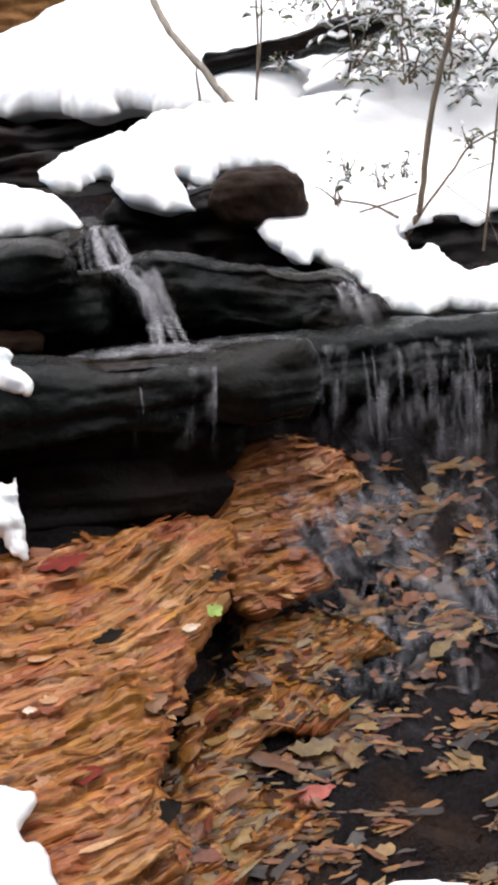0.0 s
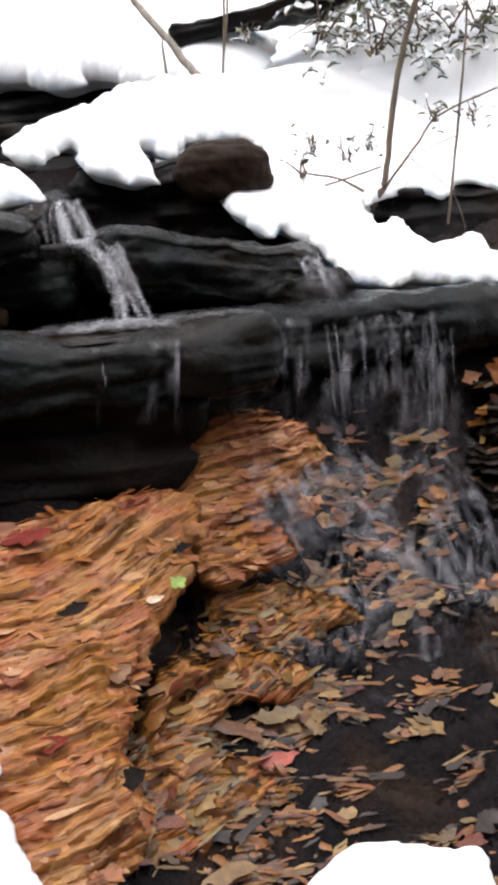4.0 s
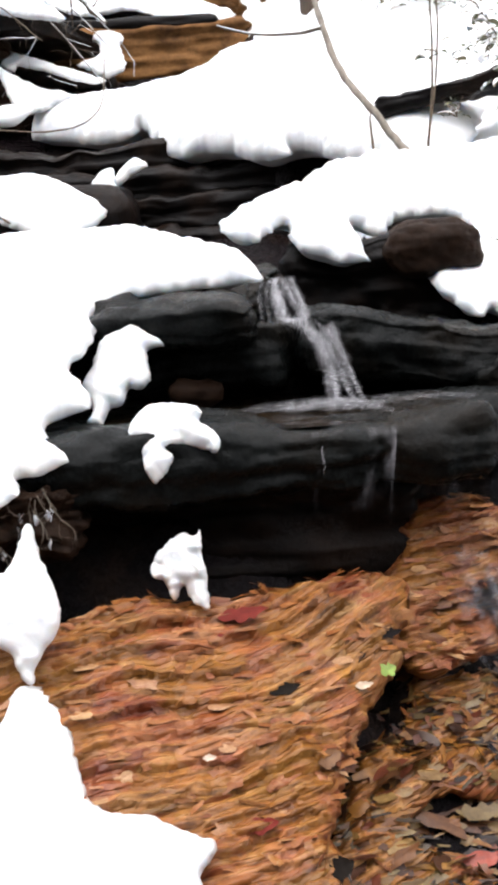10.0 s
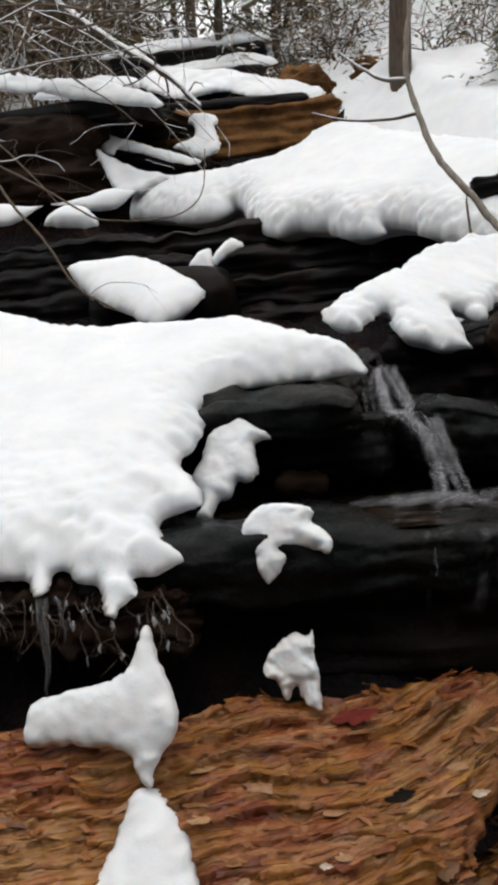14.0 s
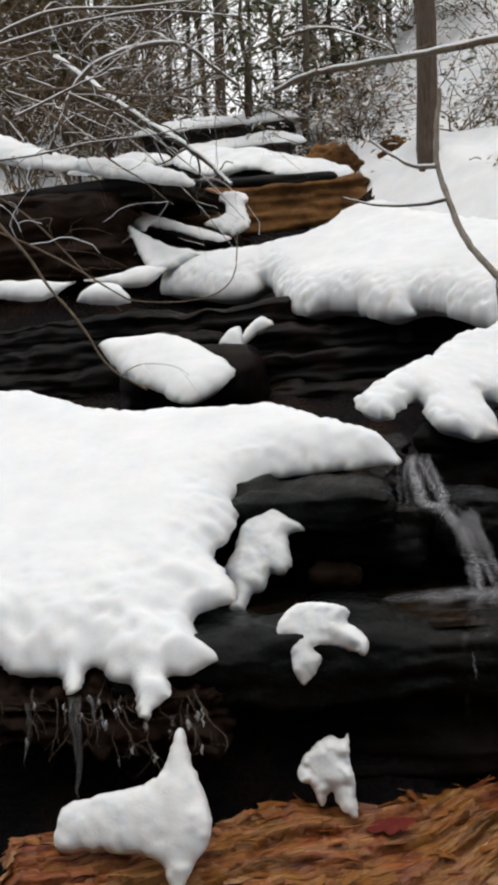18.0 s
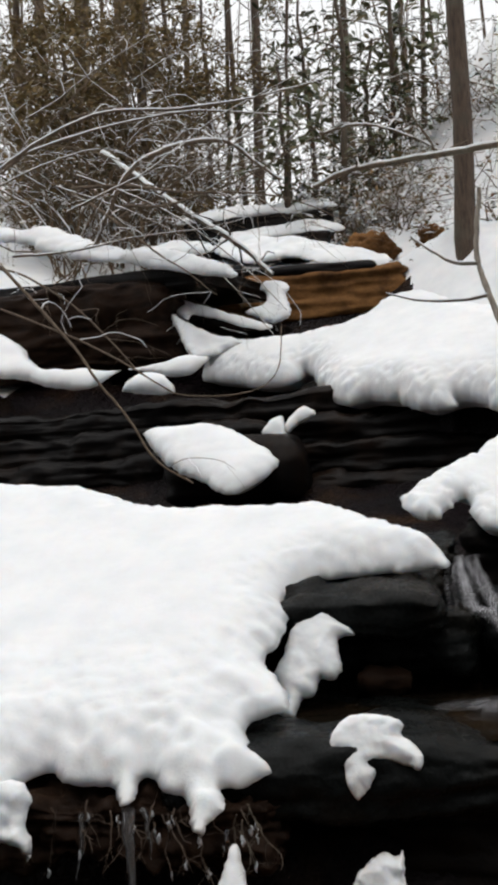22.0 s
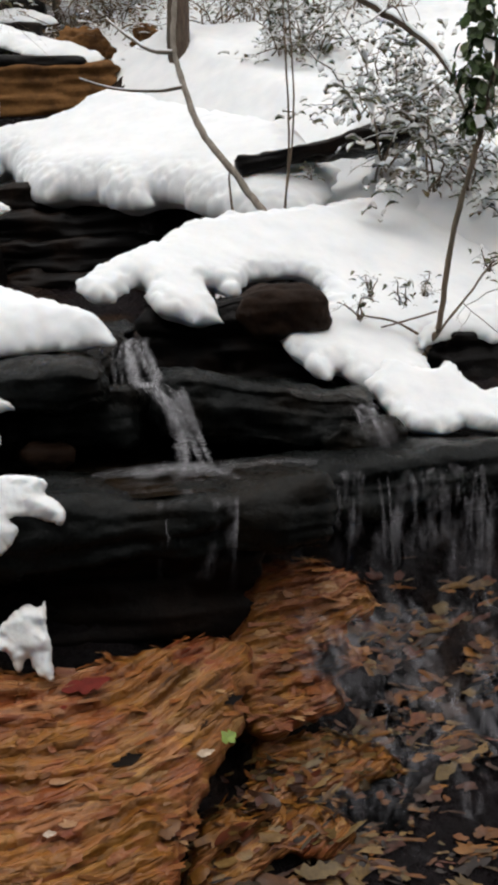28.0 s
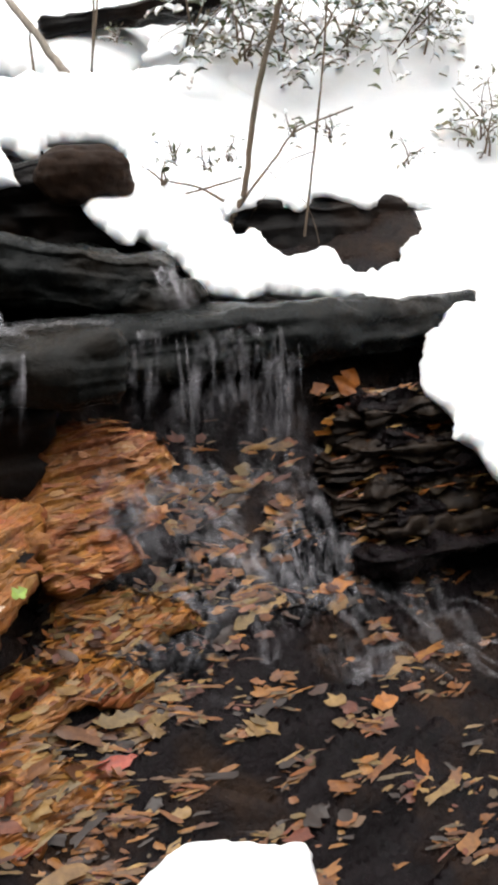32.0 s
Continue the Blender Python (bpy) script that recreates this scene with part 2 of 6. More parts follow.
    if layers:
        loops = np.empty(len(me.loops), np.int32)
        me.loops.foreach_get("vertex_index", loops)
        grid = np.stack([q[:, 0], rise * 60], 1)
        me.uv_layers.new(name="layers").data.foreach_set("uv", np.concatenate([grid, grid[inner]])[loops].ravel())
    return me


def rock_mesh(name, half, materials, seed=1, n=14, strata=0.03, rough=0.03, round_=0.35, layer=0.05, grain=0.6):
    """A rounded block with bedding planes: its sides step in and out with height."""
    hx, hy, hz = half
    big = max(half)
    counts = [max(5, int(n * (h / big) ** 0.6)) for h in half]
    index, verts, faces = {}, [], []

    def vert(p):
        key = (round(p[0] * 9999), round(p[1] * 9999), round(p[2] * 9999))
        if key not in index:
            index[key] = len(verts)
            verts.append(p)
        return index[key]
    for axis in range(3):
        ua, va = (axis + 1) % 3, (axis + 2) % 3
        us, vs = np.linspace(-1, 1, counts[ua] + 1).tolist(), np.linspace(-1, 1, counts[va] + 1).tolist()
        for side in (-1, 1):
            for i in range(counts[ua]):
                for j in range(counts[va]):
                    c = []
                    for a, b in ((0, 0), (1, 0), (1, 1), (0, 1)):
                        p = [0, 0, 0]
                        p[axis], p[ua], p[va] = side, us[i + a], vs[j + b]
                        c.append(vert(p))
                    faces.append(c if side > 0 else c[::-1])
    p = np.array(verts)
    small = np.array(half).min() * round_ * 2
    q = p * half
    core = np.clip(q, -np.array(half) + small, np.array(half) - small)
    off = q - core
    long = np.linalg.norm(off, axis=1, keepdims=True)
    q = core + off / np.maximum(long, 1e-6) * np.minimum(long, small)
    out = p / np.linalg.norm(p, axis=1, keepdims=True)
    flat = np.stack([out[:, 0], out[:, 1], 0 * out[:, 2]], 1)
    steps = lattice(np.c_[q[:, :2] * 1.2, np.round(q[:, 2] / layer) * 1.37] + seed * 3.1) * 0.7 + 0.5 * lattice(np.c_[q[:, :2] * 5, q[:, 2] * 25] + seed)
    q = q + flat * (strata * steps)[:, None] + out * (rough * fractal(q / (grain * big) + seed * 5.3, 4) + 0.18 * rough * fractal(q * (14, 14, 40) + seed, 2))[:, None]
    return mesh_of(name, q, faces, materials)


def part(name, me, parent=None, label="", m=None):
    ob = new(name, me)
    ob.parent = parent
    if m is not None:
        ob.matrix_basis = m
    if label:
        ob["label"] = label
    return ob


def thing(name, label, category, kind="", group="", at=(0, 0, 0)):
    ob = new(name)
    ob.location = at
    return tagged(ob, label, category, group, kind)


# ---- outlines of the covers: origin, turn, slope, points across and up the slope ----
CAP = ((-0.5, 3.09, 1.58), 0, 25, [(-3.26,1.05), (-2.28,0.86), (-1.79,0.72), (-1.55,0.67), (-1.17,0.46), (-0.79,0.43), (-0.46,0.39), (-0.25,0.25), (-0.07,0.12), (0,-0.03), (-0.06,-0.06), (-0.16,-0.08), (-0.27,-0.09), (-0.4,-0.11), (-0.48,-0.18), (-0.5,-0.25), (-0.46,-0.36), (-0.47,-0.48), (-0.49,-0.52), (-0.48,-0.58), (-0.43,-0.64), (-0.37,-0.76), (-0.39,-0.79), (-0.46,-0.84), (-0.43,-0.92), (-0.36,-1), (-0.38,-1.04), (-0.41,-1.07), (-0.47,-1.08), (-0.45,-1.13), (-0.47,-1.19), (-0.48,-1.23), (-0.52,-1.19), (-0.56,-1.12), (-0.61,-1.1), (-0.66,-1.06), (-0.69,-1.05), (-0.68,-1.12), (-0.71,-1.15), (-0.74,-1.11), (-0.77,-1.08), (-0.87,-1.08), (-0.95,-1.04), (-1.01,-1.08), (-1.02,-1.16), (-1.42,-1.15), (-1.6,-1.12)])
WEDGE = ((-0.75, 2.80, 1.39), 0, 55, [(-0.14,0.08), (-0.06,0.04), (0.0,-0.01), (-0.06,-0.02), (-0.05,-0.12), (-0.08,-0.15), (-0.11,-0.15), (-0.12,-0.2), (-0.16,-0.21), (-0.18,-0.27), (-0.22,-0.26), (-0.21,-0.21), (-0.25,-0.14), (-0.23,-0.05), (-0.21,0.02)])
BLOB = ((-0.55, 2.222, 1.165), 0, 60, [(-0.185,0.034), (-0.176,0.078), (-0.146,0.106), (-0.095,0.116), (-0.045,0.112), (-0.005,0.094), (-0.012,0.072), (0.006,0.056), (0.030,0.038), (0.044,0.016), (0.034,-0.016), (0.010,-0.006), (-0.012,0.002), (-0.045,0.006), (-0.068,-0.004), (-0.072,-0.034), (-0.090,-0.064), (-0.113,-0.086), (-0.132,-0.062), (-0.150,-0.022), (-0.152,0.0), (-0.168,0.010)])
HOLLOW_CAP = ((0.93, 3.74, 1.53), 14, 32, [(-0.42,-0.09), (-0.34,0.06), (-0.17,0.14), (0.07,0.2), (0.27,0.18), (0.51,0.13), (0.53,-0.0), (0.4,-0.08), (0.3,-0.02), (0.19,-0.08), (0.12,-0.03), (0.02,0.02), (-0.11,-0.07), (-0.2,-0.01), (-0.33,-0.05)])
LOWBLOB = ((-0.56, 2.16, 0.80), 0, 75, [(-0.128,0.088), (-0.112,0.124), (-0.084,0.152), (-0.05,0.168), (-0.024,0.162), (-0.006,0.174), (-0.002,0.14), (-0.002,0.11), (0.006,0.07), (0.010,0.03), (0.014,-0.014), (-0.014,-0.006), (-0.034,0.014), (-0.045,0.040), (-0.055,0.040), (-0.070,0.010), (-0.084,0.028), (-0.096,0.054), (-0.120,0.064)])
PEAK = ((-0.9, 1.98, 1.03), 0, 65, [(-0.01,0.01), (0.01,-0.03), (0.04,-0.09), (0.08,-0.17), (0.08,-0.22), (0.05,-0.26), (0.03,-0.3), (0.03,-0.33), (0.01,-0.33), (-0.01,-0.3), (-0.04,-0.26), (-0.15,-0.25), (-0.27,-0.25), (-0.27,-0.16), (-0.19,-0.13), (-0.11,-0.11), (-0.05,-0.08), (-0.03,-0.03)])
NEAR = ((-0.75, 1.64, 0.42), 12, 48, [(-0.1,0.41), (-0.06,0.38), (-0.02,0.32), (0,0.27), (0.03,0.16), (0.09,0.11), (0.18,0.09), (0.25,0.06), (0.29,0.03), (0.26,-0.03), (0.3,-0.08), (0.33,-0.31), (-0.26,-0.12), (-0.23,0.14), (-0.2,0.21), (-0.16,0.28), (-0.14,0.35)])
MOUND = ((-2, 5.3, 2.12), 0, 35, [(-0.52,0.24), (-0.3,0.25), (-0.05,0.22), (0.18,0.07), (0.4,-0.17), (0.39,-0.31), (0.27,-0.46), (0.16,-0.48), (0,-0.35), (-0.22,-0.2), (-0.42,0.05)])
TIP_A = ((-1.70, 5.70, 2.30), 0, 60, [(-0.13,-0.11), (-0.01,0.01), (0.05,-0.17), (0.03,-0.22), (-0.07,-0.16)])
TIP_B = ((-1.60, 5.75, 2.36), 0, 60, [(-0.08,-0.13), (0.02,0.0), (0.11,-0.06), (0.01,-0.13), (-0.06,-0.19)])
CRUMB = ((-2.80, 5.65, 2.52), 0, 50, [(0.07,0.07), (0.16,0.19), (0.34,0.13), (0.43,0.01), (0.38,-0.03), (0.1,0.02)])
FOOT = ((-3.20, 6.20, 2.75), 0, 40, [(-3.26,1.51), (-1.55,1.02), (-0.85,0.59), (-0.49,0.18), (-0.17,0.06), (0.27,0.04), (0.56,0.07), (0.81,0.09), (0.87,0.08), (0.8,-0.1), (0.64,-0.13), (0.26,0.02), (0.03,-0.18), (-0.3,-0.11), (-0.64,0.05), (-1.7,0.23), (-2.57,0.39)])
LOBE = ((-0.43, 5.30, 2.22), -22, 33, [(-2.75,1.0), (-2.84,1.26), (-2.65,1.47), (-1.96,1.33), (-1.51,1.42), (-1.49,1.61), (-1.39,1.77), (-1.11,1.78), (-0.6,1.38), (-0.19,1.13), (0.32,0.82), (0.66,0.46), (0.75,0.36), (0.74,-0.1), (0.5,-0.26), (0.08,-0.05), (-0.05,0.06), (-0.26,0.14), (-0.23,0.06), (-0.45,0.07), (-0.61,0.17), (-0.85,0.27), (-1.1,0.27), (-1.37,0.49), (-1.66,0.81), (-1.69,0.68), (-1.93,0.67), (-2.27,0.8), (-2.72,0.97)])
BANK = ((-0.17, 3.52, 1.62), 30, 33, [(-0.46,0.3), (-0.33,0.42), (-0.15,0.52), (-0.01,0.6), (0.18,0.74), (0.42,0.8), (0.75,0.87), (1.42,1.02), (2.26,1.13), (3.82,0.84), (3.27,-1.08), (2.3,-0.73), (1.72,-0.55), (1.52,-0.5), (1.71,-0.35), (1.71,-0.17), (1.46,-0.22), (1.27,-0.14), (1.07,-0.29), (0.92,-0.25), (0.85,-0.19), (0.73,-0.27), (0.65,-0.42), (0.53,-0.55), (0.45,-0.63), (0.41,-0.56), (0.35,-0.47), (0.3,-0.35), (0.22,-0.4), (0.18,-0.32), (0.16,-0.18), (0.21,-0.07), (0.39,0.02), (0.51,0.17), (0.47,0.3), (0.25,0.27), (0.12,0.14), (0.04,0.23), (0.03,0.09), (-0.01,-0.03), (-0.2,0.04), (-0.24,0.14), (-0.23,0.28), (-0.38,0.13), (-0.48,0.21)])
SHELF = ((0.80, 3.35, 1.28), 18, 38, [(-0.46,0.17), (-0.35,0.27), (-0.24,0.22), (-0.19,0.2), (-0.1,0.26), (-0.08,0.14), (-0.01,0.07), (0.13,0.13), (0.16,0.0), (0.21,-0.03), (0.39,0.03), (0.56,0.18), (0.78,0.26), (1.1,0.32), (2.08,0.31), (0.8,-1.21), (0.34,-1.07), (0.22,-0.99), (0.22,-0.84), (0.15,-0.81), (0.21,-0.71), (0.17,-0.59), (0.29,-0.37), (0.41,-0.27), (0.32,-0.22), (0.23,-0.31), (0.22,-0.24), (0.15,-0.16), (0.07,-0.13), (-0.05,-0.11), (-0.18,-0.09), (-0.29,-0.11), (-0.38,-0.07), (-0.42,0.02)])
FRONT = ((0.55, 1.85, 0.02), 0, 35, [(-0.5,-0.03), (-0.43,0.04), (-0.31,0.09), (-0.11,0.07), (-0.06,0.06), (-0.05,0.01), (-0.08,-0.18), (-0.51,-0.13)])
LOG_CAP = ((-2.90, 7.25, 3.80), 0, 40, [(-4.34,1.96), (-1.87,0.97), (-1.51,0.94), (-1.04,0.58), (-0.5,0.23), (0.06,-0.01), (0.4,-0.23), (0.57,-0.38), (0.57,-0.49), (0.11,-0.29), (-0.46,-0.01), (-0.94,0.19), (-1.41,0.45), (-1.82,0.75), (-4.06,1.41)])
POST = ((-2.10, 7.60, 3.55), 0, 60, [(-0.19,0.03), (-0.1,0.04), (0.02,-0), (0.05,-0.07), (0.02,-0.12), (0.06,-0.23), (0.09,-0.31), (0.05,-0.38), (-0.07,-0.41), (-0.19,-0.34), (-0.32,-0.26), (-0.25,-0.22), (-0.15,-0.2), (-0.14,-0.1), (-0.2,-0.03)])
BEAM_SNOW = ((-2.50, 7.40, 3.35), 0, 55, [(-0.6,0.21), (-0.34,0.12), (-0.02,-0.04), (0.2,-0.15), (0.37,-0.24), (0.29,-0.27), (0.12,-0.21), (-0.1,-0.11), (-0.34,-0.01), (-0.37,-0.07), (-0.54,0.06)])
BEAM_LOW = ((-2.50, 7.20, 3.20), 0, 50, [(-0.52,0.21), (-0.33,0.06), (-0.08,-0.11), (0.18,-0.24), (0.08,-0.32), (-0.07,-0.39), (-0.21,-0.37), (-0.36,-0.1)])
HANG_A = ((-1.46, 2.00, 1.08), 0, 70, [(-0.11,0.07), (-0.05,0.08), (0.01,0.07), (0.03,0.04), (0.02,-0.0), (0.05,-0.06), (0.05,-0.09), (0.01,-0.07), (-0.04,-0.06), (-0.09,-0.05)])
LEAF_BANK = ((-0.38, 2.05, 0.56), 25, 43, [(-0.91,0.31), (-0.67,0.31), (-0.47,0.31), (-0.28,0.36), (-0.11,0.31), (0.15,0.34), (0.3,0.34), (0.39,0.31), (0.4,0.22), (0.31,0.06), (0.24,-0.0), (0.18,-0.06), (0.1,-0.18), (0.04,-0.29), (0.05,-0.42), (-0.09,-0.54), (-0.33,-0.53), (-0.92,-0.39)])
LEAF_APRON = ((-0.12, 2.08, 0.27), 30, 48, [(0.02,0.2), (0.08,0.15), (0.24,0.15), (0.35,0.04), (0.24,0.02), (0.12,0.06), (0.04,0.02), (0.04,-0.04), (0.11,-0.1), (0.15,-0.16), (0.08,-0.2), (-0.03,-0.19), (-0.12,-0.23), (-0.35,-0.16), (-0.27,-0.07), (-0.17,0.02), (-0.09,0.1)])
LEAF_FAN = ((0.05, 2.38, 0.42), 25, 48, [(-0.10,0.2), (0.05,0.19), (0.16,0.07), (0.24,0.03), (0.28,-0.05), (0.16,-0.08), (0.05,-0.06), (-0.07,-0.09), (-0.16,-0.09), (-0.17,-0.04), (-0.12,0.04)])
LEAF_SPILL = ((0.05, 2.50, 0.75), 15, 60, [(-0.2,-0.02), (-0.16,0.05), (-0.08,0.2), (0.03,0.21), (0.2,0.17), (0.23,0.06), (0.14,0.0), (0.17,-0.08), (0.07,-0.11), (0.08,-0.19), (-0.02,-0.2), (-0.08,-0.25), (-0.17,-0.24), (-0.22,-0.16)])
SHELF_SNOW = ((-2.00, 8.55, 3.90), 0, 35, [(-1.22,0.79), (-0.87,0.94), (-0.36,0.73), (0.01,0.5), (0.48,0.14), (0.68,-0.13), (0.52,-0.25), (0.08,-0.03), (-0.29,0.25), (-0.61,0.2), (-0.9,0.38)])


# ---- the slope: one sheet of ground from below the pool up into the woods ----
LIP_X, LIP_Y = (-3.0, -1.0, -0.4, -0.1, 0.3, 0.7, 1.1, 3.0), (2.1, 2.25, 2.33, 2.58, 2.8, 3.0, 3.2, 3.9)


def lip(x):
    return np.interp(x, LIP_X, LIP_Y)


def ground_height(x, y):
    s = y - lip(x)
    near = np.interp(s, (-6, -1.4, -0.75, -0.5, -0.30, -0.10, 0.04, 0.12, 0.55, 0.9), (-0.5, -0.30, 0.05, 0.20, 0.39, 0.60, 0.84, 1.02, 1.12, 1.25))
    dry = np.interp(s, (-6, -1.4, -0.75, -0.30, -0.10, 0.04, 0.12, 0.55, 0.9), (-0.5, -0.30, 0.05, 0.32, 0.46, 0.70, 0.95, 1.08, 1.25))
    near = dry + (near - dry) * np.clip((x + 0.22) / 0.22, 0, 1)
    far = np.interp(y, (3.4, 3.8, 4.3, 5.2, 5.6, 6.2, 7.2, 8.0, 8.6, 9.5, 12, 14, 20, 40, 120, 400), (1.3, 1.46, 1.52, 1.68, 1.85, 2.15, 2.75, 3.1, 3.6, 4.1, 5.0, 5.7, 7.6, 12.5, 20, 30))
    k = np.clip((y - 3.3) / 0.4, 0, 1)
    z = near * (1 - k) + np.maximum(far, near * (s < 1.2)) * k
    z = z + np.clip(y - 3.2, 0, 3) / 3 * 0.30 * np.clip(x - 1.2, 0, 30)
    # unseen steep rise behind the camera, added to keep sky light off the rocks
    z = z + np.clip(-1.1 - y, 0, 12) * 1.25
    ridge = 2.14 + 0.2434 * (np.clip(x, -1, 3) + 0.43) + 0.6026 * (np.minimum(y, 7.0) - 5.3) - 0.9 * np.clip(4.75 - y, 0, 9)
    z = np.maximum(z, z + (ridge - z) * np.clip((x - 0.1) / 0.5, 0, 1))
    bank = np.clip((x + 0.25 + 0.52 * np.clip(y - 5.8, 0, 3)) / 0.9, 0, 1) * np.clip((y - 4.2) / 0.5, 0, 1)
    z = np.maximum(z, z * (1 - bank) + (2.10 + 0.55 * (np.minimum(y, 8.5) - 4.9)) * bank)
    z = z + np.clip((y - 9.7) / 1.8, 0, 1) * np.minimum(0.85 * np.clip(x + 2.55 + 0.12 * (y - 10.5), 0, 3), 2.6)
    z = z + np.clip(y - 8.3, 0, 4) / 4 * 0.40 * np.clip(x + 1.2, 0, 9) + np.clip(y - 6.5, 0, 3) / 3 * 0.3 * np.clip(-4.5 - x, 0, 8)
    return z


def bed_relief(p):
    """Lumps and thin broken steps of the rock bed."""
    s = p[..., 1] - lip(p[..., 0])
    step = (s * 8 + 0.9 * fractal(p * (2.2, 1.2, 1.2), 3)) % 1.0
    return 0.040 * fractal(p / 0.26, 4) + 0.024 * lattice(p * (3, 22, 12)) + 0.065 * (step - 0.5) * np.clip((-0.28 - s) / 0.2, 0, 1)


def under_snow(x, y, z, where, inset, depth=0.08):
    """Lifts the ground to lie just under a cover on a slope."""
    o, u, v, w = plane_frame(*where[:3])
    line = smooth_outline(where[3], 0.03, 0.0001, 1)
    ring = (o + line[:, :1] * u + line[:, 1:] * v)[:, :2]
    near = np.nonzero((x > ring[:, 0].min()) & (x < ring[:, 0].max()) & (y > ring[:, 1].min()) & (y < ring[:, 1].max()))
    px, py = x[near], y[near]
    inside = np.zeros(px.shape, bool)
    for (x0, y0), (x1, y1) in zip(ring, np.roll(ring, -1, 0)):
        if y0 != y1:
            inside ^= ((y0 > py) != (y1 > py)) & (px < (x1 - x0) * (py - y0) / (y1 - y0) + x0)
    d = np.sqrt(((np.stack([px, py], 1)[:, None] - ring[None]) ** 2).sum(2).min(1)) * inside
    plane = o[2] - ((px - o[0]) * w[0] + (py - o[1]) * w[1]) / w[2] - depth
    k = np.clip((d - inset) / 0.12, 0, 1)
    z[near] = np.maximum(z[near], z[near] * (1 - k) + plane * k)


def build_ground():
    xs = np.unique(np.round(np.concatenate([np.linspace(-300, -20, 15), np.linspace(-20, -4, 30), np.linspace(-4, -1.5, 26), np.arange(-1.5, 2.0, 0.025), np.linspace(2, 6, 30), np.linspace(6, 20, 24), np.linspace(20, 300, 15)]), 3))
    ys = np.unique(np.round(np.concatenate([np.linspace(-60, 0, 12), np.linspace(0, 1.2, 10), np.arange(1.2, 3.8, 0.018), np.linspace(3.8, 9, 60), np.linspace(9, 20, 50), np.linspace(20, 60, 30), np.linspace(60, 400, 15)]), 3))
    x, y = np.meshgrid(xs, ys, indexing="ij")
    z = ground_height(x, y)
    p = np.stack([x, y, z], -1)
    wild = np.clip((y - 8.5) / 3, 0, 1)
    z = z + np.where(y < 3.6, bed_relief(p), 0.035 * fractal(p / 0.30, 4)) * (1 - wild) + 0.16 * wild * fractal(p * (0.55, 0.55, 0.1), 4)
    for where, inset in ((CAP, 0.35), (BANK, 0.10), (SHELF, 0.12), (LOBE, 0.20), (LOG_CAP, 0.15), (FOOT, 0.06), (LEAF_BANK, 0.05), (LEAF_SPILL, 0.0), (LEAF_FAN, 0.0), (NEAR, 0.08), (FRONT, 0.04), (MOUND, 0.15)):
        under_snow(x, y, z, where, inset, 0.02 if where in (LEAF_SPILL, LEAF_FAN) else 0.08)
    verts = np.stack([x, y, z], -1).reshape(-1, 3)
    n1 = len(ys)
    i, j = np.meshgrid(np.arange(len(xs) - 1), np.arange(n1 - 1), indexing="ij")
    faces = np.stack([i * n1 + j, (i + 1) * n1 + j, (i + 1) * n1 + j + 1, i * n1 + j + 1], -1).reshape(-1, 4)
    me = mesh_of("ground", verts, faces, [BED, SNOW])
    yy, xx = (y[:-1, :-1] + y[1:, 1:]) / 2, (x[:-1, :-1] + x[1:, 1:]) / 2
    snowy = (yy > 8.7) | ((xx > 2.2) & (yy > 2)) | ((xx > 0.3) & (yy > 3.85)) | ((xx > -0.3 - 0.35 * np.clip(yy - 5.8, 0, 3)) & (yy > 5.3)) | ((xx > 1.32) & (yy > 3.4)) | ((xx < -4.6) & (yy > 2))
    me.polygons.foreach_set("material_index", snowy.reshape(-1).astype(np.int32))
    tagged(new("ground", me), "steep stream bed of dark rock under snowy woods", "ground", kind="structure")


build_ground()


# ---- rocks ----
def rock(name, label, at, half, turn=0.0, tip=0.0, roll=0.0, mats=None, group="", **how):
    ob = new(name, rock_mesh(name, half, [mats or ROCK], **how))
    ob.matrix_basis = pose(*at, tip, roll, turn)
    return tagged(ob, label, "rock", group)


rock("rock_ledge", "dark green-grey wet slab, the lip of the lower fall", (-0.60, 2.75, 1.095), (0.66, 0.50, 0.085), 12, -2, 0, SLATE, "stream ledges", seed=2, n=80, strata=0.025, rough=0.035, round_=0.28, grain=0.32)
rock("rock_ledge", "dark wet slab with a curtain of thin falls over its edge", (0.50, 3.325, 1.10), (0.86, 0.42, 0.085), 28, -1, 0, SLATE, "stream ledges", seed=4, n=80, strata=0.025, rough=0.035, round_=0.28, grain=0.28, layer=0.03)
rock("rock_wall", "black undercut rock face above the packed leaves", (-0.78, 2.84, 0.80), (0.68, 0.44, 0.26), 8, 0, 0, ROCK, seed=6, n=56, strata=0.06, rough=0.05, round_=0.12)
rock("rock_wall", "black undercut rock face behind the falling water", (0.60, 3.55, 0.86), (0.78, 0.42, 0.22), 28, 0, 0, ROCK, seed=7, n=56, strata=0.07, rough=0.04, round_=0.12)
rock("rock_block", "smooth dark block between two small falls", (-0.06, 3.27, 1.315), (0.37, 0.30, 0.105), 10, 0, 9, SLATE, seed=9, n=56, strata=0.02, rough=0.03, round_=0.28, grain=0.4)
rock("boulder", "small wet rounded stone under a thin spill", (0.27, 3.10, 1.235), (0.13, 0.12, 0.065), 12, 0, 6, SLATE, seed=16, n=30, strata=0.015, rough=0.02, round_=0.45)
rock("rock_block", "dark wet block under the snow cap", (-0.78, 3.24, 1.33), (0.38, 0.30, 0.10), -4, 0, 0, SLATE, seed=10, n=50, strata=0.03, rough=0.03, round_=0.38, grain=0.4)
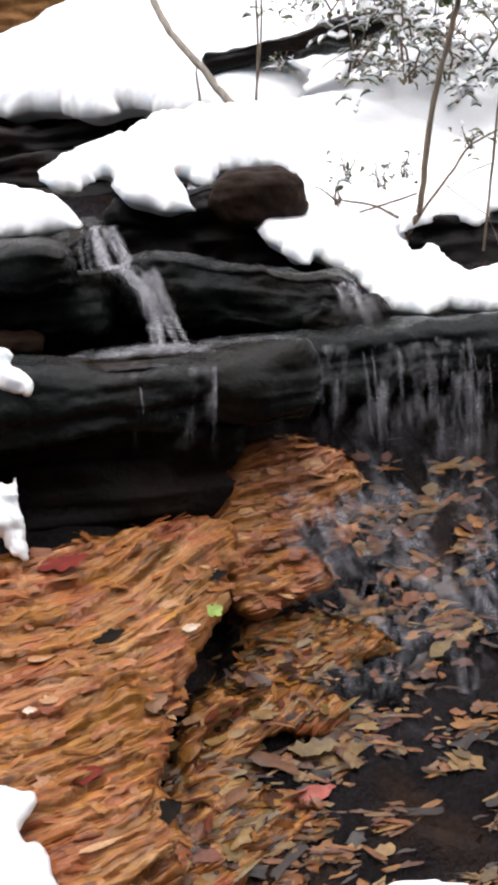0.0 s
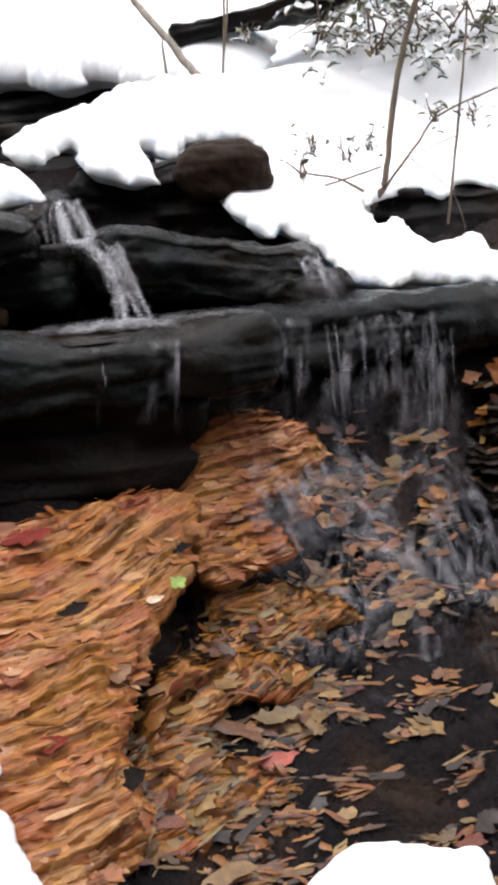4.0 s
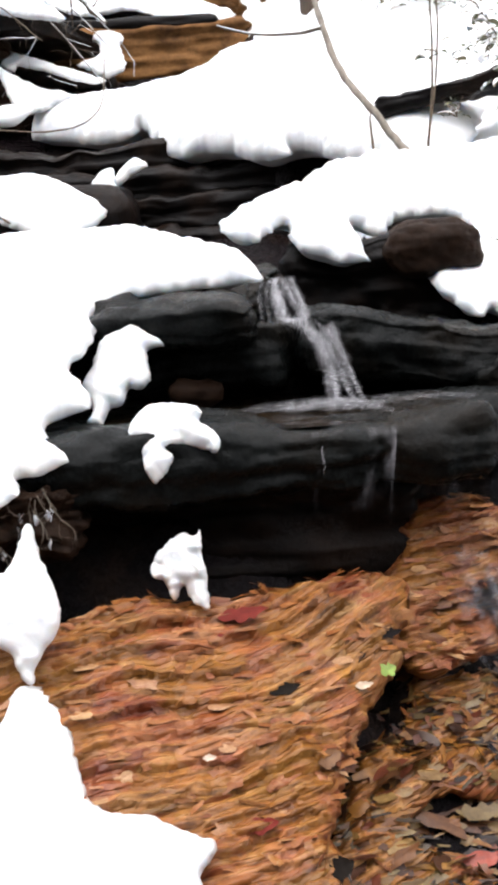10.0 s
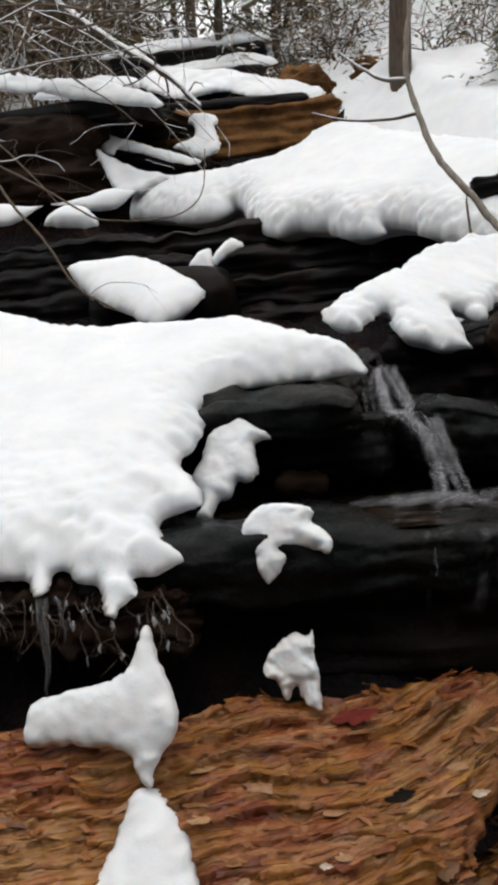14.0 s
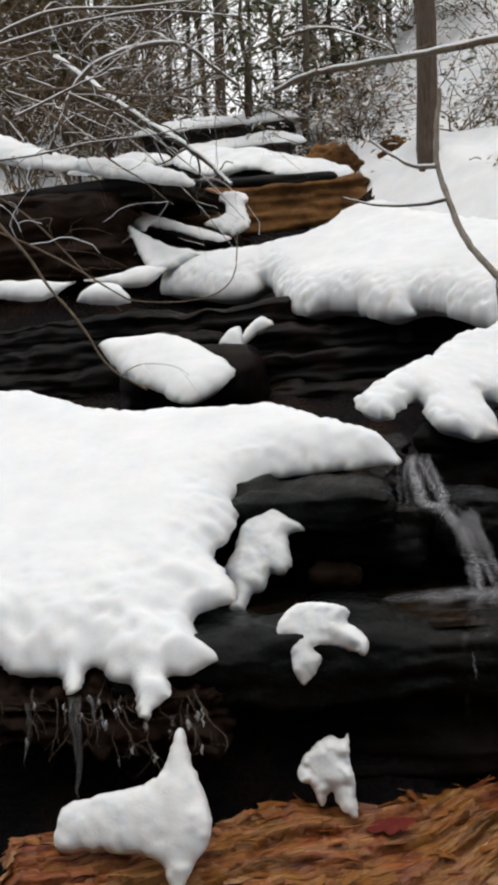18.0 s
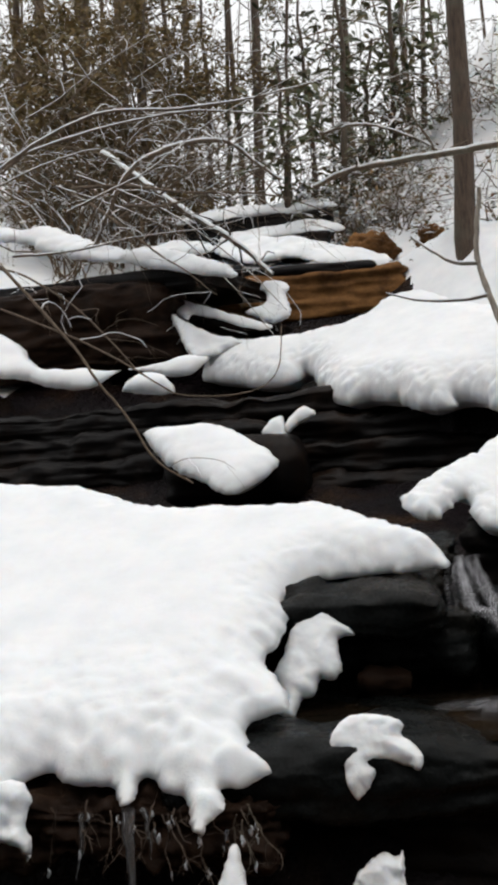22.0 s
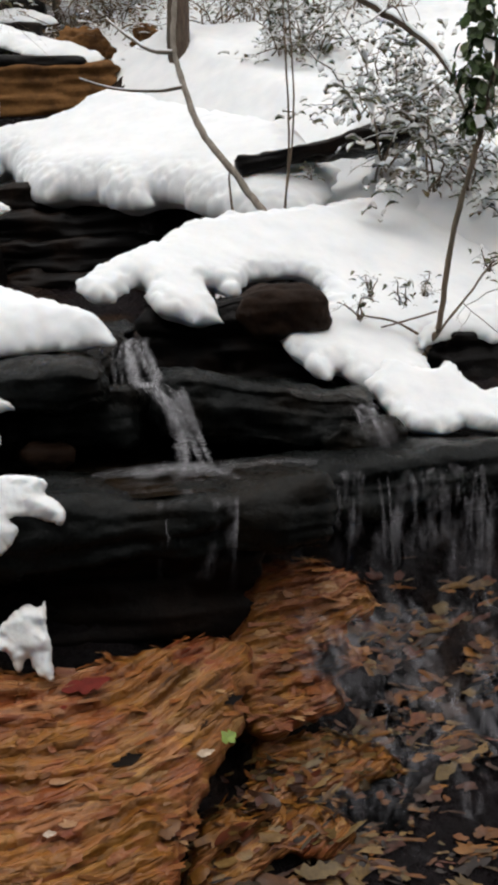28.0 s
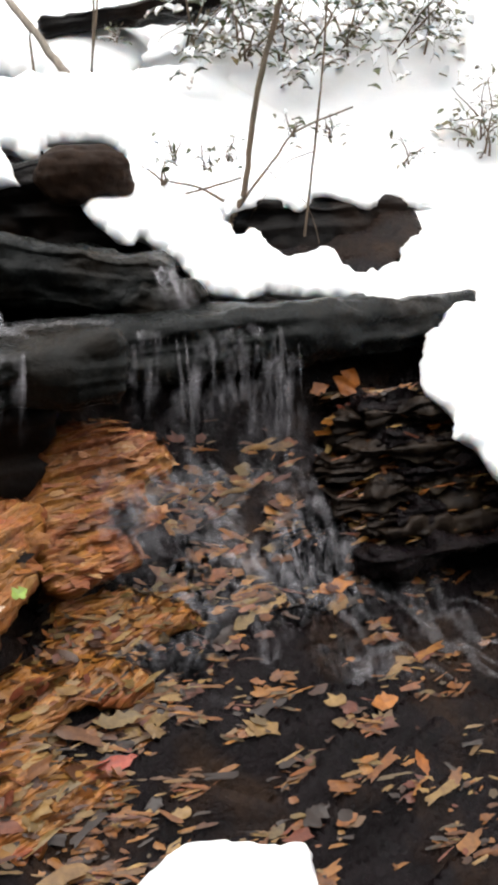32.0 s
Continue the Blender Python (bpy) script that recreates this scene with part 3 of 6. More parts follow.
rock("rock_slab", "thin dark slab that carries the thick snow cap", (-1.15, 3.35, 1.51), (0.62, 0.55, 0.06), 0, 8, 0, SLATE, seed=11, n=60, strata=0.04, rough=0.045, round_=0.42, grain=0.3)
rock("rock_wall", "dark recess behind the upper step", (-0.14, 3.82, 1.50), (0.36, 0.24, 0.20), 5, 0, 0, ROCK, seed=12, n=44, strata=0.05, rough=0.04, round_=0.15)
rock("boulder", "dark brown boulder under a cap of snow", (0.045, 3.61, 1.640), (0.165, 0.16, 0.105), 0, 0, 0, BROWN, seed=13, n=36, strata=0.02, rough=0.018, round_=0.45, grain=0.7)
for k, z in enumerate((1.82, 2.02, 2.20, 2.36)):
    rock("rock_layer", "long dark bedded rock layer below the snow", (-1.95 - 0.2 * k, 6.15 + 0.10 * k, z), (1.75, 0.50, 0.115), -4 + 2 * k, 0, 0, ROCK, "bedded rock wall", seed=20 + k, n=90, strata=0.05, rough=0.045, round_=0.30, layer=0.05, grain=0.13)
rock("frozen_moss", "dark brown frozen moss hanging below the snow edge", (-1.36, 2.20, 1.01), (0.50, 0.10, 0.10), 3, 0, 0, BROWN, seed=70, n=80, strata=0.03, rough=0.035, round_=0.45, layer=0.02, grain=0.10)
rock("boulder", "big brown sandstone boulder with snow on top", (-3.95, 7.85, 3.28), (0.98, 0.60, 0.36), -3, 0, 0, BROWN, seed=30, n=50, strata=0.07, rough=0.07, round_=0.2)
rock("rock_shelf", "ochre sandstone shelf below a dark slab", (-2.35, 8.75, 3.58), (1.15, 0.45, 0.22), 0, 0, 0, OCHRE, seed=31, n=50, strata=0.06, rough=0.05, round_=0.15)
rock("rock_slab", "thin dark slab on the ochre shelf", (-2.40, 8.85, 3.83), (0.95, 0.55, 0.06), 0, 0, 3, ROCK, seed=32, n=34, strata=0.03, rough=0.02)
rock("boulder", "dark rock face in a hollow of the snow bank", (0.95, 3.94, 1.38), (0.42, 0.26, 0.19), 14, 0, 0, ROCK, seed=33, n=40, strata=0.05, rough=0.04)
rock("rock_pillar", "dark rock corner streaked with frost", (1.16, 3.42, 0.98), (0.09, 0.12, 0.16), 10, 0, 0, ROCK, seed=34, n=14)
for k in range(13):
    rock("rock_layer", "thin dark shale layer with leaves caught on it", (1.24 + 0.09 * math.sin(k * 2.3), 3.27 - 0.020 * k + 0.02 * math.sin(k * 4.1), 0.87 - 0.036 * k), (0.40 + 0.06 * math.sin(k * 1.7), 0.22, 0.024 + 0.005 * (k % 3)), 12 + 5 * math.sin(k * 3.1), 0, 1.5 * math.sin(k * 2.0), SHALE if k % 3 else BED, "shale layers beside the fall", seed=40 + k, n=60, strata=0.06, rough=0.05, round_=0.2, layer=0.010, grain=0.2)
rock("boulder", "dark boulder below the mound of snow", (-1.95, 5.50, 1.98), (0.42, 0.25, 0.20), 0, 0, 0, ROCK, seed=50, n=18)
rock("boulder", "dark stone under the snow at the pool edge", (0.27, 1.78, -0.14), (0.22, 0.16, 0.11), 0, 0, 0, ROCK, seed=51, n=16)
rock("rock_layer", "dark log-like rock under a strip of snow", (0.32, 5.14, 2.47), (0.46, 0.12, 0.050), -4, 0, -9, ROCK, seed=52, n=40, strata=0.02, rough=0.03, round_=0.4, grain=0.3)
rock("stone", "small rust-brown stone on the wet ledge", (-0.70, 2.92, 1.23), (0.07, 0.05, 0.045), 10, 0, 0, BROWN, seed=53, n=12, rough=0.01)
rock("rock_layer", "dark overhanging terrace in the upper stream bed", (-3.10, 10.75, 4.82), (0.85, 0.45, 0.16), 4, 0, 0, ROCK, "upper terraces", seed=60, n=34, strata=0.06, rough=0.05, round_=0.2)
rock("rock_layer", "dark terrace edge between snow layers", (-2.75, 10.25, 4.50), (0.60, 0.35, 0.08), -3, 0, 0, ROCK, "upper terraces", seed=61, n=30, strata=0.05, rough=0.04, round_=0.2)
rock("soil_bank", "bare ochre soil and roots under a shrub", (-1.62, 9.35, 4.13), (0.24, 0.20, 0.15), 10, 0, 0, OCHRE, seed=62, n=30, strata=0.03, rough=0.07, round_=0.5)
rock("soil_bank", "bare ochre soil and roots under a shrub", (-1.04, 9.25, 4.14), (0.12, 0.14, 0.20), -10, 0, 0, OCHRE, seed=63, n=30, strata=0.03, rough=0.06, round_=0.5)
rock("boulder", "dark mossy rock at the top of the snow bank", (0.05, 7.45, 3.31), (0.32, 0.16, 0.08), 0, 0, 0, MOSSY, seed=64, n=26, strata=0.03, rough=0.04)
rock("rock_layer", "dark stone edge under a beam of snow", (-2.60, 7.75, 3.26), (0.45, 0.22, 0.07), 0, 0, 10, ROCK, seed=65, n=26, strata=0.03, rough=0.03)
rock("rock_slab", "dark overhanging ledge under a long snow cover", (-4.05, 8.05, 3.72), (1.60, 0.55, 0.08), -14, 0, 4, ROCK, seed=66, n=44, strata=0.05, rough=0.03, round_=0.2)

# ---- snow ----


def snow(name, label, where, thick, rim, cell, **how):
    return tagged(new(name, pillow(name, where, [SNOW], thick, rim, cell, **how)), label, "snow")


snow("snow_drift", "thick smooth snow cap on a stream ledge", CAP, 0.105, 0.20, 0.011, seed=1, sharp=0.65, under=0.5, lumps=0.014, lump_size=0.55, ragged=0.014, fine=0.008, grit=0.012)
snow("snow_patch", "small wedge of snow on the wet rock side", WEDGE, 0.04, 0.05, 0.005, seed=2, ragged=0.009, lumps=0.006, lump_size=0.06, fine=0.006, relax=4)
snow("snow_patch", "small tuft of snow on the wet ledge lip", BLOB, 0.032, 0.040, 0.003, seed=3, ragged=0.003, lumps=0.003, lump_size=0.04, fine=0.007, relax=2)
snow("snow_patch", "small tuft of snow stuck to the black wall", LOWBLOB, 0.024, 0.035, 0.003, seed=4, ragged=0.004, lumps=0.004, lump_size=0.04, fine=0.012, relax=2)
snow("snow_patch", "peaked heap of snow at the foot of the icicles", PEAK, 0.036, 0.075, 0.006, seed=5, ragged=0.008, lumps=0.005, lump_size=0.1, fine=0.005, relax=12)
snow("snow_patch", "rounded snow heap on the packed leaves", NEAR, 0.055, 0.10, 0.008, seed=6, ragged=0.009, lumps=0.008, lump_size=0.2, fine=0.005)
snow("snow_mound", "snow-covered boulder in the stream", MOUND, 0.085, 0.16, 0.016, seed=7, under=0.8, lumps=0.015, relax=40)
snow("snow_patch", "small point of snow on dark rock", TIP_A, 0.05, 0.06, 0.012, seed=8)
snow("snow_patch", "small point of snow on dark rock", TIP_B, 0.05, 0.06, 0.012, seed=9)
snow("snow_patch", "small crumb of snow on a dark ledge", CRUMB, 0.06, 0.08, 0.015, seed=10)
snow("snow_drift", "low snow drift along the foot of a boulder", FOOT, 0.08, 0.12, 0.03, seed=11, lumps=0.02)
snow("snow_bank", "large smooth snow bank above the dark rock wall", LOBE, 0.165, 0.24, 0.013, seed=12, under=0.6, lumps=0.020, lump_size=0.6, ragged=0.026, fine=0.011, relax=50, taper=(0.45, 1.05))
snow("snow_bank", "snow bank over boulders beside the stream", BANK, 0.060, 0.095, 0.010, seed=13, under=0.7, relax=14, lumps=0.011, lump_size=0.3, ragged=0.022, fine=0.009)
snow("snow_bank", "snow shelf along the wet rock edge", SHELF, 0.034, 0.055, 0.011, seed=14, ragged=0.018, under=1.2, lumps=0.008, lump_size=0.15, fine=0.012)
snow("snow_patch", "snow lying over a dark hollow in the bank", HOLLOW_CAP, 0.030, 0.045, 0.010, seed=22, ragged=0.014, lumps=0.008, lump_size=0.1, fine=0.006, relax=5)
snow("snow_patch", "snow-covered stone at the pool edge", FRONT, 0.06, 0.05, 0.010, seed=15, lumps=0.012)
snow("snow_drift", "snow lying along a rock ledge", LOG_CAP, 0.075, 0.14, 0.02, seed=16, lumps=0.025, lump_size=0.3, ragged=0.03, fine=0.012, relax=6)
snow("snow_drift", "uneven snow on the slab above the ochre shelf", SHELF_SNOW, 0.05, 0.10, 0.02, seed=19, lumps=0.03, ragged=0.02)
snow("snow_patch", "snow along a low dark stone edge", BEAM_LOW, 0.035, 0.06, 0.014, seed=20, lumps=0.02, fine=0.008, relax=5)
snow("snow_patch", "clump of snow hanging on the frozen roots", HANG_A, 0.05, 0.05, 0.007, seed=21, ragged=0.01, lumps=0.03, lump_size=0.07, fine=0.010, relax=5)
snow("snow_patch", "knob of snow on a stump", POST, 0.045, 0.07, 0.014, seed=17, lumps=0.015)
snow("snow_patch", "snow along a fallen beam of wood", BEAM_SNOW, 0.03, 0.05, 0.014, seed=18, lumps=0.012)


for x, y, z, wide in ((-3.10, 10.40, 4.99, 0.95), (-2.70, 9.98, 4.60, 0.70), (-1.95, 10.6, 4.85, 0.55), (-3.9, 9.6, 4.45, 0.6)):
    snow("snow_drift", "uneven snow on a dark terrace below the woods", ((x, y, z), 4, 28, [(-wide, 0.05), (-0.6 * wide, 0.35), (0.1, 0.42), (0.7 * wide, 0.3), (wide, -0.02), (0.5 * wide, -0.1), (0, -0.02), (-0.5 * wide, -0.12)]), 0.06, 0.12, 0.03, seed=30 + int(abs(x * 7)), lumps=0.03, ragged=0.04)

# ---- leaves ----
def leaf_nodes(source, colours, rough=0.38, gloss=0.3):
    def build(n, l, p):
        info = n.new("ShaderNodeObjectInfo" if source == "object" else "ShaderNodeNewGeometry")
        fac = info.outputs["Random"] if source == "object" else info.outputs["Random Per Island"]
        count = len(colours)
        col = ramp(n, l, fac, [((k + 0.5) / count, c) for k, c in enumerate(colours)])
        v = coords(n, l, (1, 1, 1))
        blot, streak = noise_tex(n, l, v, 38, 5, 0.65), noise_tex(n, l, coords(n, l, (7, 40, 70)), 3, 5, 0.65)
        col = mixed(n, l, 0.7, col, ramp(n, l, blot, [(0.32, (0.40, 0.33, 0.28)), (0.62, (1, 1, 1))]), "MULTIPLY")
        col = mixed(n, l, 0.35, col, ramp(n, l, streak, [(0.35, (0.5, 0.4, 0.35)), (0.65, (1.0, 1.0, 1.0))]), "MULTIPLY")
        l.new(col, p.inputs["Base Color"])
        p.inputs["Roughness"].default_value = rough
        p.inputs["Specular IOR Level"].default_value = gloss
        bumped(n, l, p, blot, 0.5, 0.004)
    return build


AUTUMN = [(0.02, 0.01, 0.006), (0.24, 0.08, 0.02), (0.30, 0.11, 0.03), (0.24, 0.065, 0.04), (0.34, 0.16, 0.04), (0.09, 0.03, 0.015), (0.20, 0.04, 0.02), (0.30, 0.12, 0.035), (0.50, 0.35, 0.22), (0.30, 0.10, 0.06), (0.28, 0.12, 0.02), (0.16, 0.05, 0.02)]
DULL = [(0.02, 0.010, 0.006), (0.15, 0.055, 0.012), (0.25, 0.105, 0.018), (0.06, 0.022, 0.012), (0.27, 0.165, 0.055), (0.03, 0.013, 0.008), (0.20, 0.070, 0.012), (0.05, 0.022, 0.012), (0.13, 0.034, 0.016), (0.24, 0.095, 0.014), (0.16, 0.105, 0.035), (0.02, 0.010, 0.006)]
LEAF_ONE, LEAF_MANY = material("wet_autumn_leaf", leaf_nodes("object", AUTUMN)), material("packed_autumn_leaves", leaf_nodes("island", AUTUMN))
LITTER_ONE, LITTER_MANY = material("sodden_leaf", leaf_nodes("object", DULL)), material("sodden_leaves", leaf_nodes("island", DULL))
RED_LEAF = material("red_leaf", leaf_nodes("object", [(0.13, 0.013, 0.009), (0.17, 0.020, 0.012)], 0.5, 0.08))
PALE_LEAF = material("cream_leaf", leaf_nodes("object", [(0.55, 0.42, 0.30), (0.60, 0.48, 0.38)]))
SCARLET_LEAF = material("scarlet_leaf", leaf_nodes("object", [(0.26, 0.035, 0.016), (0.30, 0.05, 0.022)]))
# near-black colour that paints the shade of holes between the packed leaves
HOLE_SHADE = material("black_hole_shade", leaf_nodes("object", [(0.006, 0.004, 0.004), (0.010, 0.007, 0.005)], 0.6, 0.06))
PALE_GREEN = material("grey_green_leaf", leaf_nodes("island", [(0.10, 0.115, 0.06), (0.17, 0.18, 0.10), (0.25, 0.24, 0.15), (0.14, 0.16, 0.085), (0.30, 0.25, 0.14), (0.09, 0.11, 0.05)], 0.5))
ORANGE_LEAF = material("orange_leaf", leaf_nodes("object", [(0.32, 0.12, 0.018), (0.28, 0.09, 0.014)]))
GREEN_LEAF = material("green_leaf", leaf_nodes("object", [(0.17, 0.26, 0.035), (0.19, 0.28, 0.045)]))
EVERGREEN = material("evergreen_leaf", leaf_nodes("island", [(0.040, 0.052, 0.020), (0.08, 0.10, 0.034), (0.115, 0.12, 0.045), (0.065, 0.072, 0.032), (0.16, 0.12, 0.042), (0.10, 0.11, 0.05)], 0.45))
BROWNISH = material("withered_leaf", leaf_nodes("island", [(0.16, 0.105, 0.045), (0.24, 0.15, 0.06), (0.15, 0.12, 0.05), (0.20, 0.15, 0.065), (0.27, 0.15, 0.055)], 0.6))


def layered_nodes(source):
    """Colour in long thin layers that run along the bank, with a little change from leaf to leaf."""
    def build(n, l, p):
        geo, mp = n.new("ShaderNodeNewGeometry"), n.new("ShaderNodeMapping")
        mp.vector_type = "TEXTURE"
        mp.inputs["Rotation"].default_value = (0, 0, radians(25))
        mp.inputs["Scale"].default_value = (0.30, 0.075, 0.022)
        l.new(geo.outputs["Position"], mp.inputs["Vector"])
        lay = noise_tex(n, l, mp.outputs[0], 1.6, 7, 0.68)
        info = n.new("ShaderNodeObjectInfo")
        rnd = info.outputs["Random"] if source == "object" else geo.outputs["Random Per Island"]
        one = ramp(n, l, lay, [(0.28, (0.02, 0.008, 0.005)), (0.35, (0.15, 0.035, 0.022)), (0.41, (0.25, 0.085, 0.05)), (0.46, (0.20, 0.07, 0.02)), (0.51, (0.28, 0.12, 0.033)), (0.56, (0.25, 0.085, 0.033)), (0.61, (0.44, 0.27, 0.16)), (0.65, (0.27, 0.10, 0.06)), (0.70, (0.24, 0.085, 0.03)), (0.78, (0.06, 0.022, 0.012))])
        two = ramp(n, l, rnd, [((k + 0.5) / len(AUTUMN), c) for k, c in enumerate(AUTUMN)])
        col = mixed(n, l, 0.5, one, two)
        col = mixed(n, l, 1.0, col, (1.0, 0.94, 0.78), "MULTIPLY")
        blot = noise_tex(n, l, coords(n, l), 60, 5, 0.65)
        col = mixed(n, l, 0.6, col, ramp(n, l, blot, [(0.30, (0.42, 0.34, 0.30)), (0.58, (0.95, 0.95, 0.95))]), "MULTIPLY")
        l.new(col, p.inputs["Base Color"])
        p.inputs["Roughness"].default_value, p.inputs["Specular IOR Level"].default_value = 0.42, 0.3
        bumped(n, l, p, mixed(n, l, 0.5, lay, blot), 0.6, 0.008)
    return build


BANK_ONE, BANK_MANY = material("layered_leaf", layered_nodes("object")), material("layered_leaves", layered_nodes("island"))


def packed_nodes(n, l, p):
    """Packed wet leaves: every flake has its own colour, which drifts over the bank; streaks paint in shaded gaps."""
    def mapped(name, scale):
        u, mp = n.new("ShaderNodeUVMap"), n.new("ShaderNodeMapping")
        u.uv_map = name
        mp.inputs["Scale"].default_value = (*scale, 1)
        l.new(u.outputs[0], mp.inputs["Vector"])
        return mp.outputs[0]
    def cells(scale, seed, feature="F1"):
        t = n.new("ShaderNodeTexVoronoi")
        t.voronoi_dimensions, t.feature = "3D", feature
        t.inputs["Scale"].default_value, t.inputs["Randomness"].default_value = 1.0, 1.0
        mp = n.new("ShaderNodeMapping")
        mp.inputs["Scale"].default_value, mp.inputs["Location"].default_value = (*scale, 1), (0, 0, seed)
        l.new(bent, mp.inputs["Vector"])
        l.new(mp.outputs[0], t.inputs["Vector"])
        return t
    wob, add = n.new("ShaderNodeTexNoise"), n.new("ShaderNodeVectorMath")
    wob.inputs["Scale"].default_value, wob.inputs["Detail"].default_value = 14.0, 4.0
    l.new(coords(n, l), wob.inputs["Vector"])
    scale = n.new("ShaderNodeVectorMath")
    scale.operation, add.operation = "MULTIPLY", "ADD"
    scale.inputs[1].default_value = (0.10, 1.6, 0)
    l.new(wob.outputs["Color"], scale.inputs[0])
    l.new(mapped("layers", (1, 1)), add.inputs[0])
    l.new(scale.outputs[0], add.inputs[1])
    bent = add.outputs[0]

    def chance(t):
        sp = n.new("ShaderNodeSeparateColor")
        l.new(t.outputs["Color"], sp.inputs[0])
        return sp.outputs[0]
    big, small = cells((4.5, 0.36), 3), cells((11, 0.95), 9)
    rim_big, rim_small = cells((4.5, 0.36), 3, "DISTANCE_TO_EDGE"), cells((11, 0.95), 9, "DISTANCE_TO_EDGE")
    fibre_shade, slow, blot = noise_tex(n, l, mapped("layers", (9, 0.7)), 1.0, 5, 0.65), noise_tex(n, l, coords(n, l), 5.0, 4, 0.6), noise_tex(n, l, coords(n, l), 60, 5, 0.65)
    wide = ramp(n, l, chance(big), [((k + 0.5) / len(PACKED), c) for k, c in enumerate(PACKED)])
    thin = ramp(n, l, chance(small), [((k + 0.5) / len(PACKED), c) for k, c in enumerate(PACKED[5:] + PACKED[:5])])
    hue = ramp(n, l, slow, [(0.39, (0.20, 0.030, 0.020)), (0.45, (0.33, 0.115, 0.065)), (0.49, (0.28, 0.135, 0.032)), (0.58, (0.25, 0.120, 0.024)), (0.68, (0.09, 0.026, 0.012))])
    col = mixed(n, l, 0.40, mixed(n, l, 0.45, wide, thin), hue)
    # leaf streaks, with the shade of thin gaps between layers painted dark
    col = mixed(n, l, 0.7, col, ramp(n, l, fibre_shade, [(0.34, (0.12, 0.06, 0.05)), (0.43, (0.78, 0.70, 0.66)), (0.52, (1.0, 0.98, 0.95)), (0.66, (1.35, 1.35, 1.3))]), "MULTIPLY")
    col = mixed(n, l, 0.5, col, ramp(n, l, blot, [(0.32, (0.40, 0.32, 0.28)), (0.56, (1, 1, 1))]), "MULTIPLY")
    col = mixed(n, l, 1.0, col, (0.94, 0.86, 0.63), "MULTIPLY")
    l.new(col, p.inputs["Base Color"])
    p.inputs["Roughness"].default_value, p.inputs["Specular IOR Level"].default_value = 0.4, 0.3
    gap = mixed(n, l, 0.5, ramp(n, l, rim_big.outputs["Distance"], [(0.0, (0, 0, 0)), (0.16, (1, 1, 1))]), ramp(n, l, rim_small.outputs["Distance"], [(0.0, (0, 0, 0)), (0.2, (1, 1, 1))]))
    step = mixed(n, l, 0.5, chance(big), chance(small))
    bumped(n, l, p, mixed(n, l, 0.25, mixed(n, l, 0.5, gap, step), fibre_shade), 1.0, 0.016)


PACKED = [(0.03, 0.012, 0.007), (0.30, 0.120, 0.030), (0.19, 0.048, 0.024), (0.36, 0.165, 0.055), (0.29, 0.105, 0.062), (0.52, 0.34, 0.20), (0.31, 0.135, 0.032), (0.15, 0.034, 0.020), (0.40, 0.20, 0.11), (0.26, 0.10, 0.022), (0.05, 0.017, 0.009), (0.38, 0.19, 0.055)]
PACKED_MAT = material("packed_wet_leaves", packed_nodes)


def scrap_shape(length, width, seed, count=13):
    """A thin torn scrap of leaf with an uneven outline."""
    rng = np.random.default_rng(seed)
    ang = np.linspace(0, 2 * np.pi, count, endpoint=False)
    r = 1 + 0.22 * rng.standard_normal(count)
    rim = np.c_[np.sign(np.cos(ang)) * np.abs(np.cos(ang)) ** 0.8 * r * length / 2, np.sin(ang) * r * width / 2, 0.05 * width * rng.standard_normal(count)]
    verts = np.concatenate([rim, rim * (0.5, 0.5, 0) + (0, 0, 0.05 * width), [(0, 0, 0.04 * width)]])
    faces = [[k, (k + 1) % count, count + (k + 1) % count, count + k] for k in range(count)] + [[count + k, count + (k + 1) % count, 2 * count] for k in range(count)]
    return verts, faces


def leaf_shape(length, width, lobes=0, bend=0.2, curl=0.15, seed=0, rows=7):
    """Vertices and faces of one thin leaf along +x, bent along its length and curled across."""
    rng = np.random.default_rng(seed)
    s = np.linspace(0, 1, rows)
    w = np.sin(np.pi * np.clip(s, 0.02, 0.99) ** 0.85) ** 0.8
    if lobes:
        w = w * (0.82 + 0.24 * np.cos(s * lobes * 2 * np.pi))
    w = np.maximum(w, 0.04) * width / 2 * (1 + 0.12 * rng.standard_normal(rows))
    across = np.array([-1, 0, 1])
    x = (s - 0.5)[:, None] * length + 0 * across
    y = w[:, None] * across + (0.06 * width * rng.standard_normal(rows))[:, None]
    z = bend * length * ((s - 0.5) ** 2)[:, None] + curl * width * np.abs(across)[None] * (0.6 + 0.4 * rng.standard_normal(rows))[:, None]
    verts = np.stack([x, y, z], -1).reshape(-1, 3)
    faces = [[i * 3 + j, (i + 1) * 3 + j, (i + 1) * 3 + j + 1, i * 3 + j + 1] for i in range(rows - 1) for j in range(2)]
    return verts, faces


def joined(name, shapes, poses, materials):
    """One mesh from many small shapes, each with its own 4x4 pose."""
    verts, faces, at = [], [], 0
    for (v, f), m in zip(shapes, poses):
        verts.append(v @ m[:3, :3].T + m[:3, 3])
        faces.extend([[i + at for i in q] for q in f])
        at += len(v)
    return mesh_of(name, np.concatenate(verts), faces, materials)


def basis_pose(at, x_way, normal, scale=1.0):
    n = normal / np.linalg.norm(normal)
    x = x_way - n * (x_way @ n)
    x = x / (np.linalg.norm(x) + 1e-9)
    m = np.eye(4)
    m[:3, 0], m[:3, 1], m[:3, 2], m[:3, 3] = x * scale, np.cross(n, x) * scale, n * scale, at
    return m


SCRAPS = [scrap_shape(0.045 + 0.020 * (k % 5), 0.019 + 0.009 * (k % 4), 300 + k) for k in range(16)]
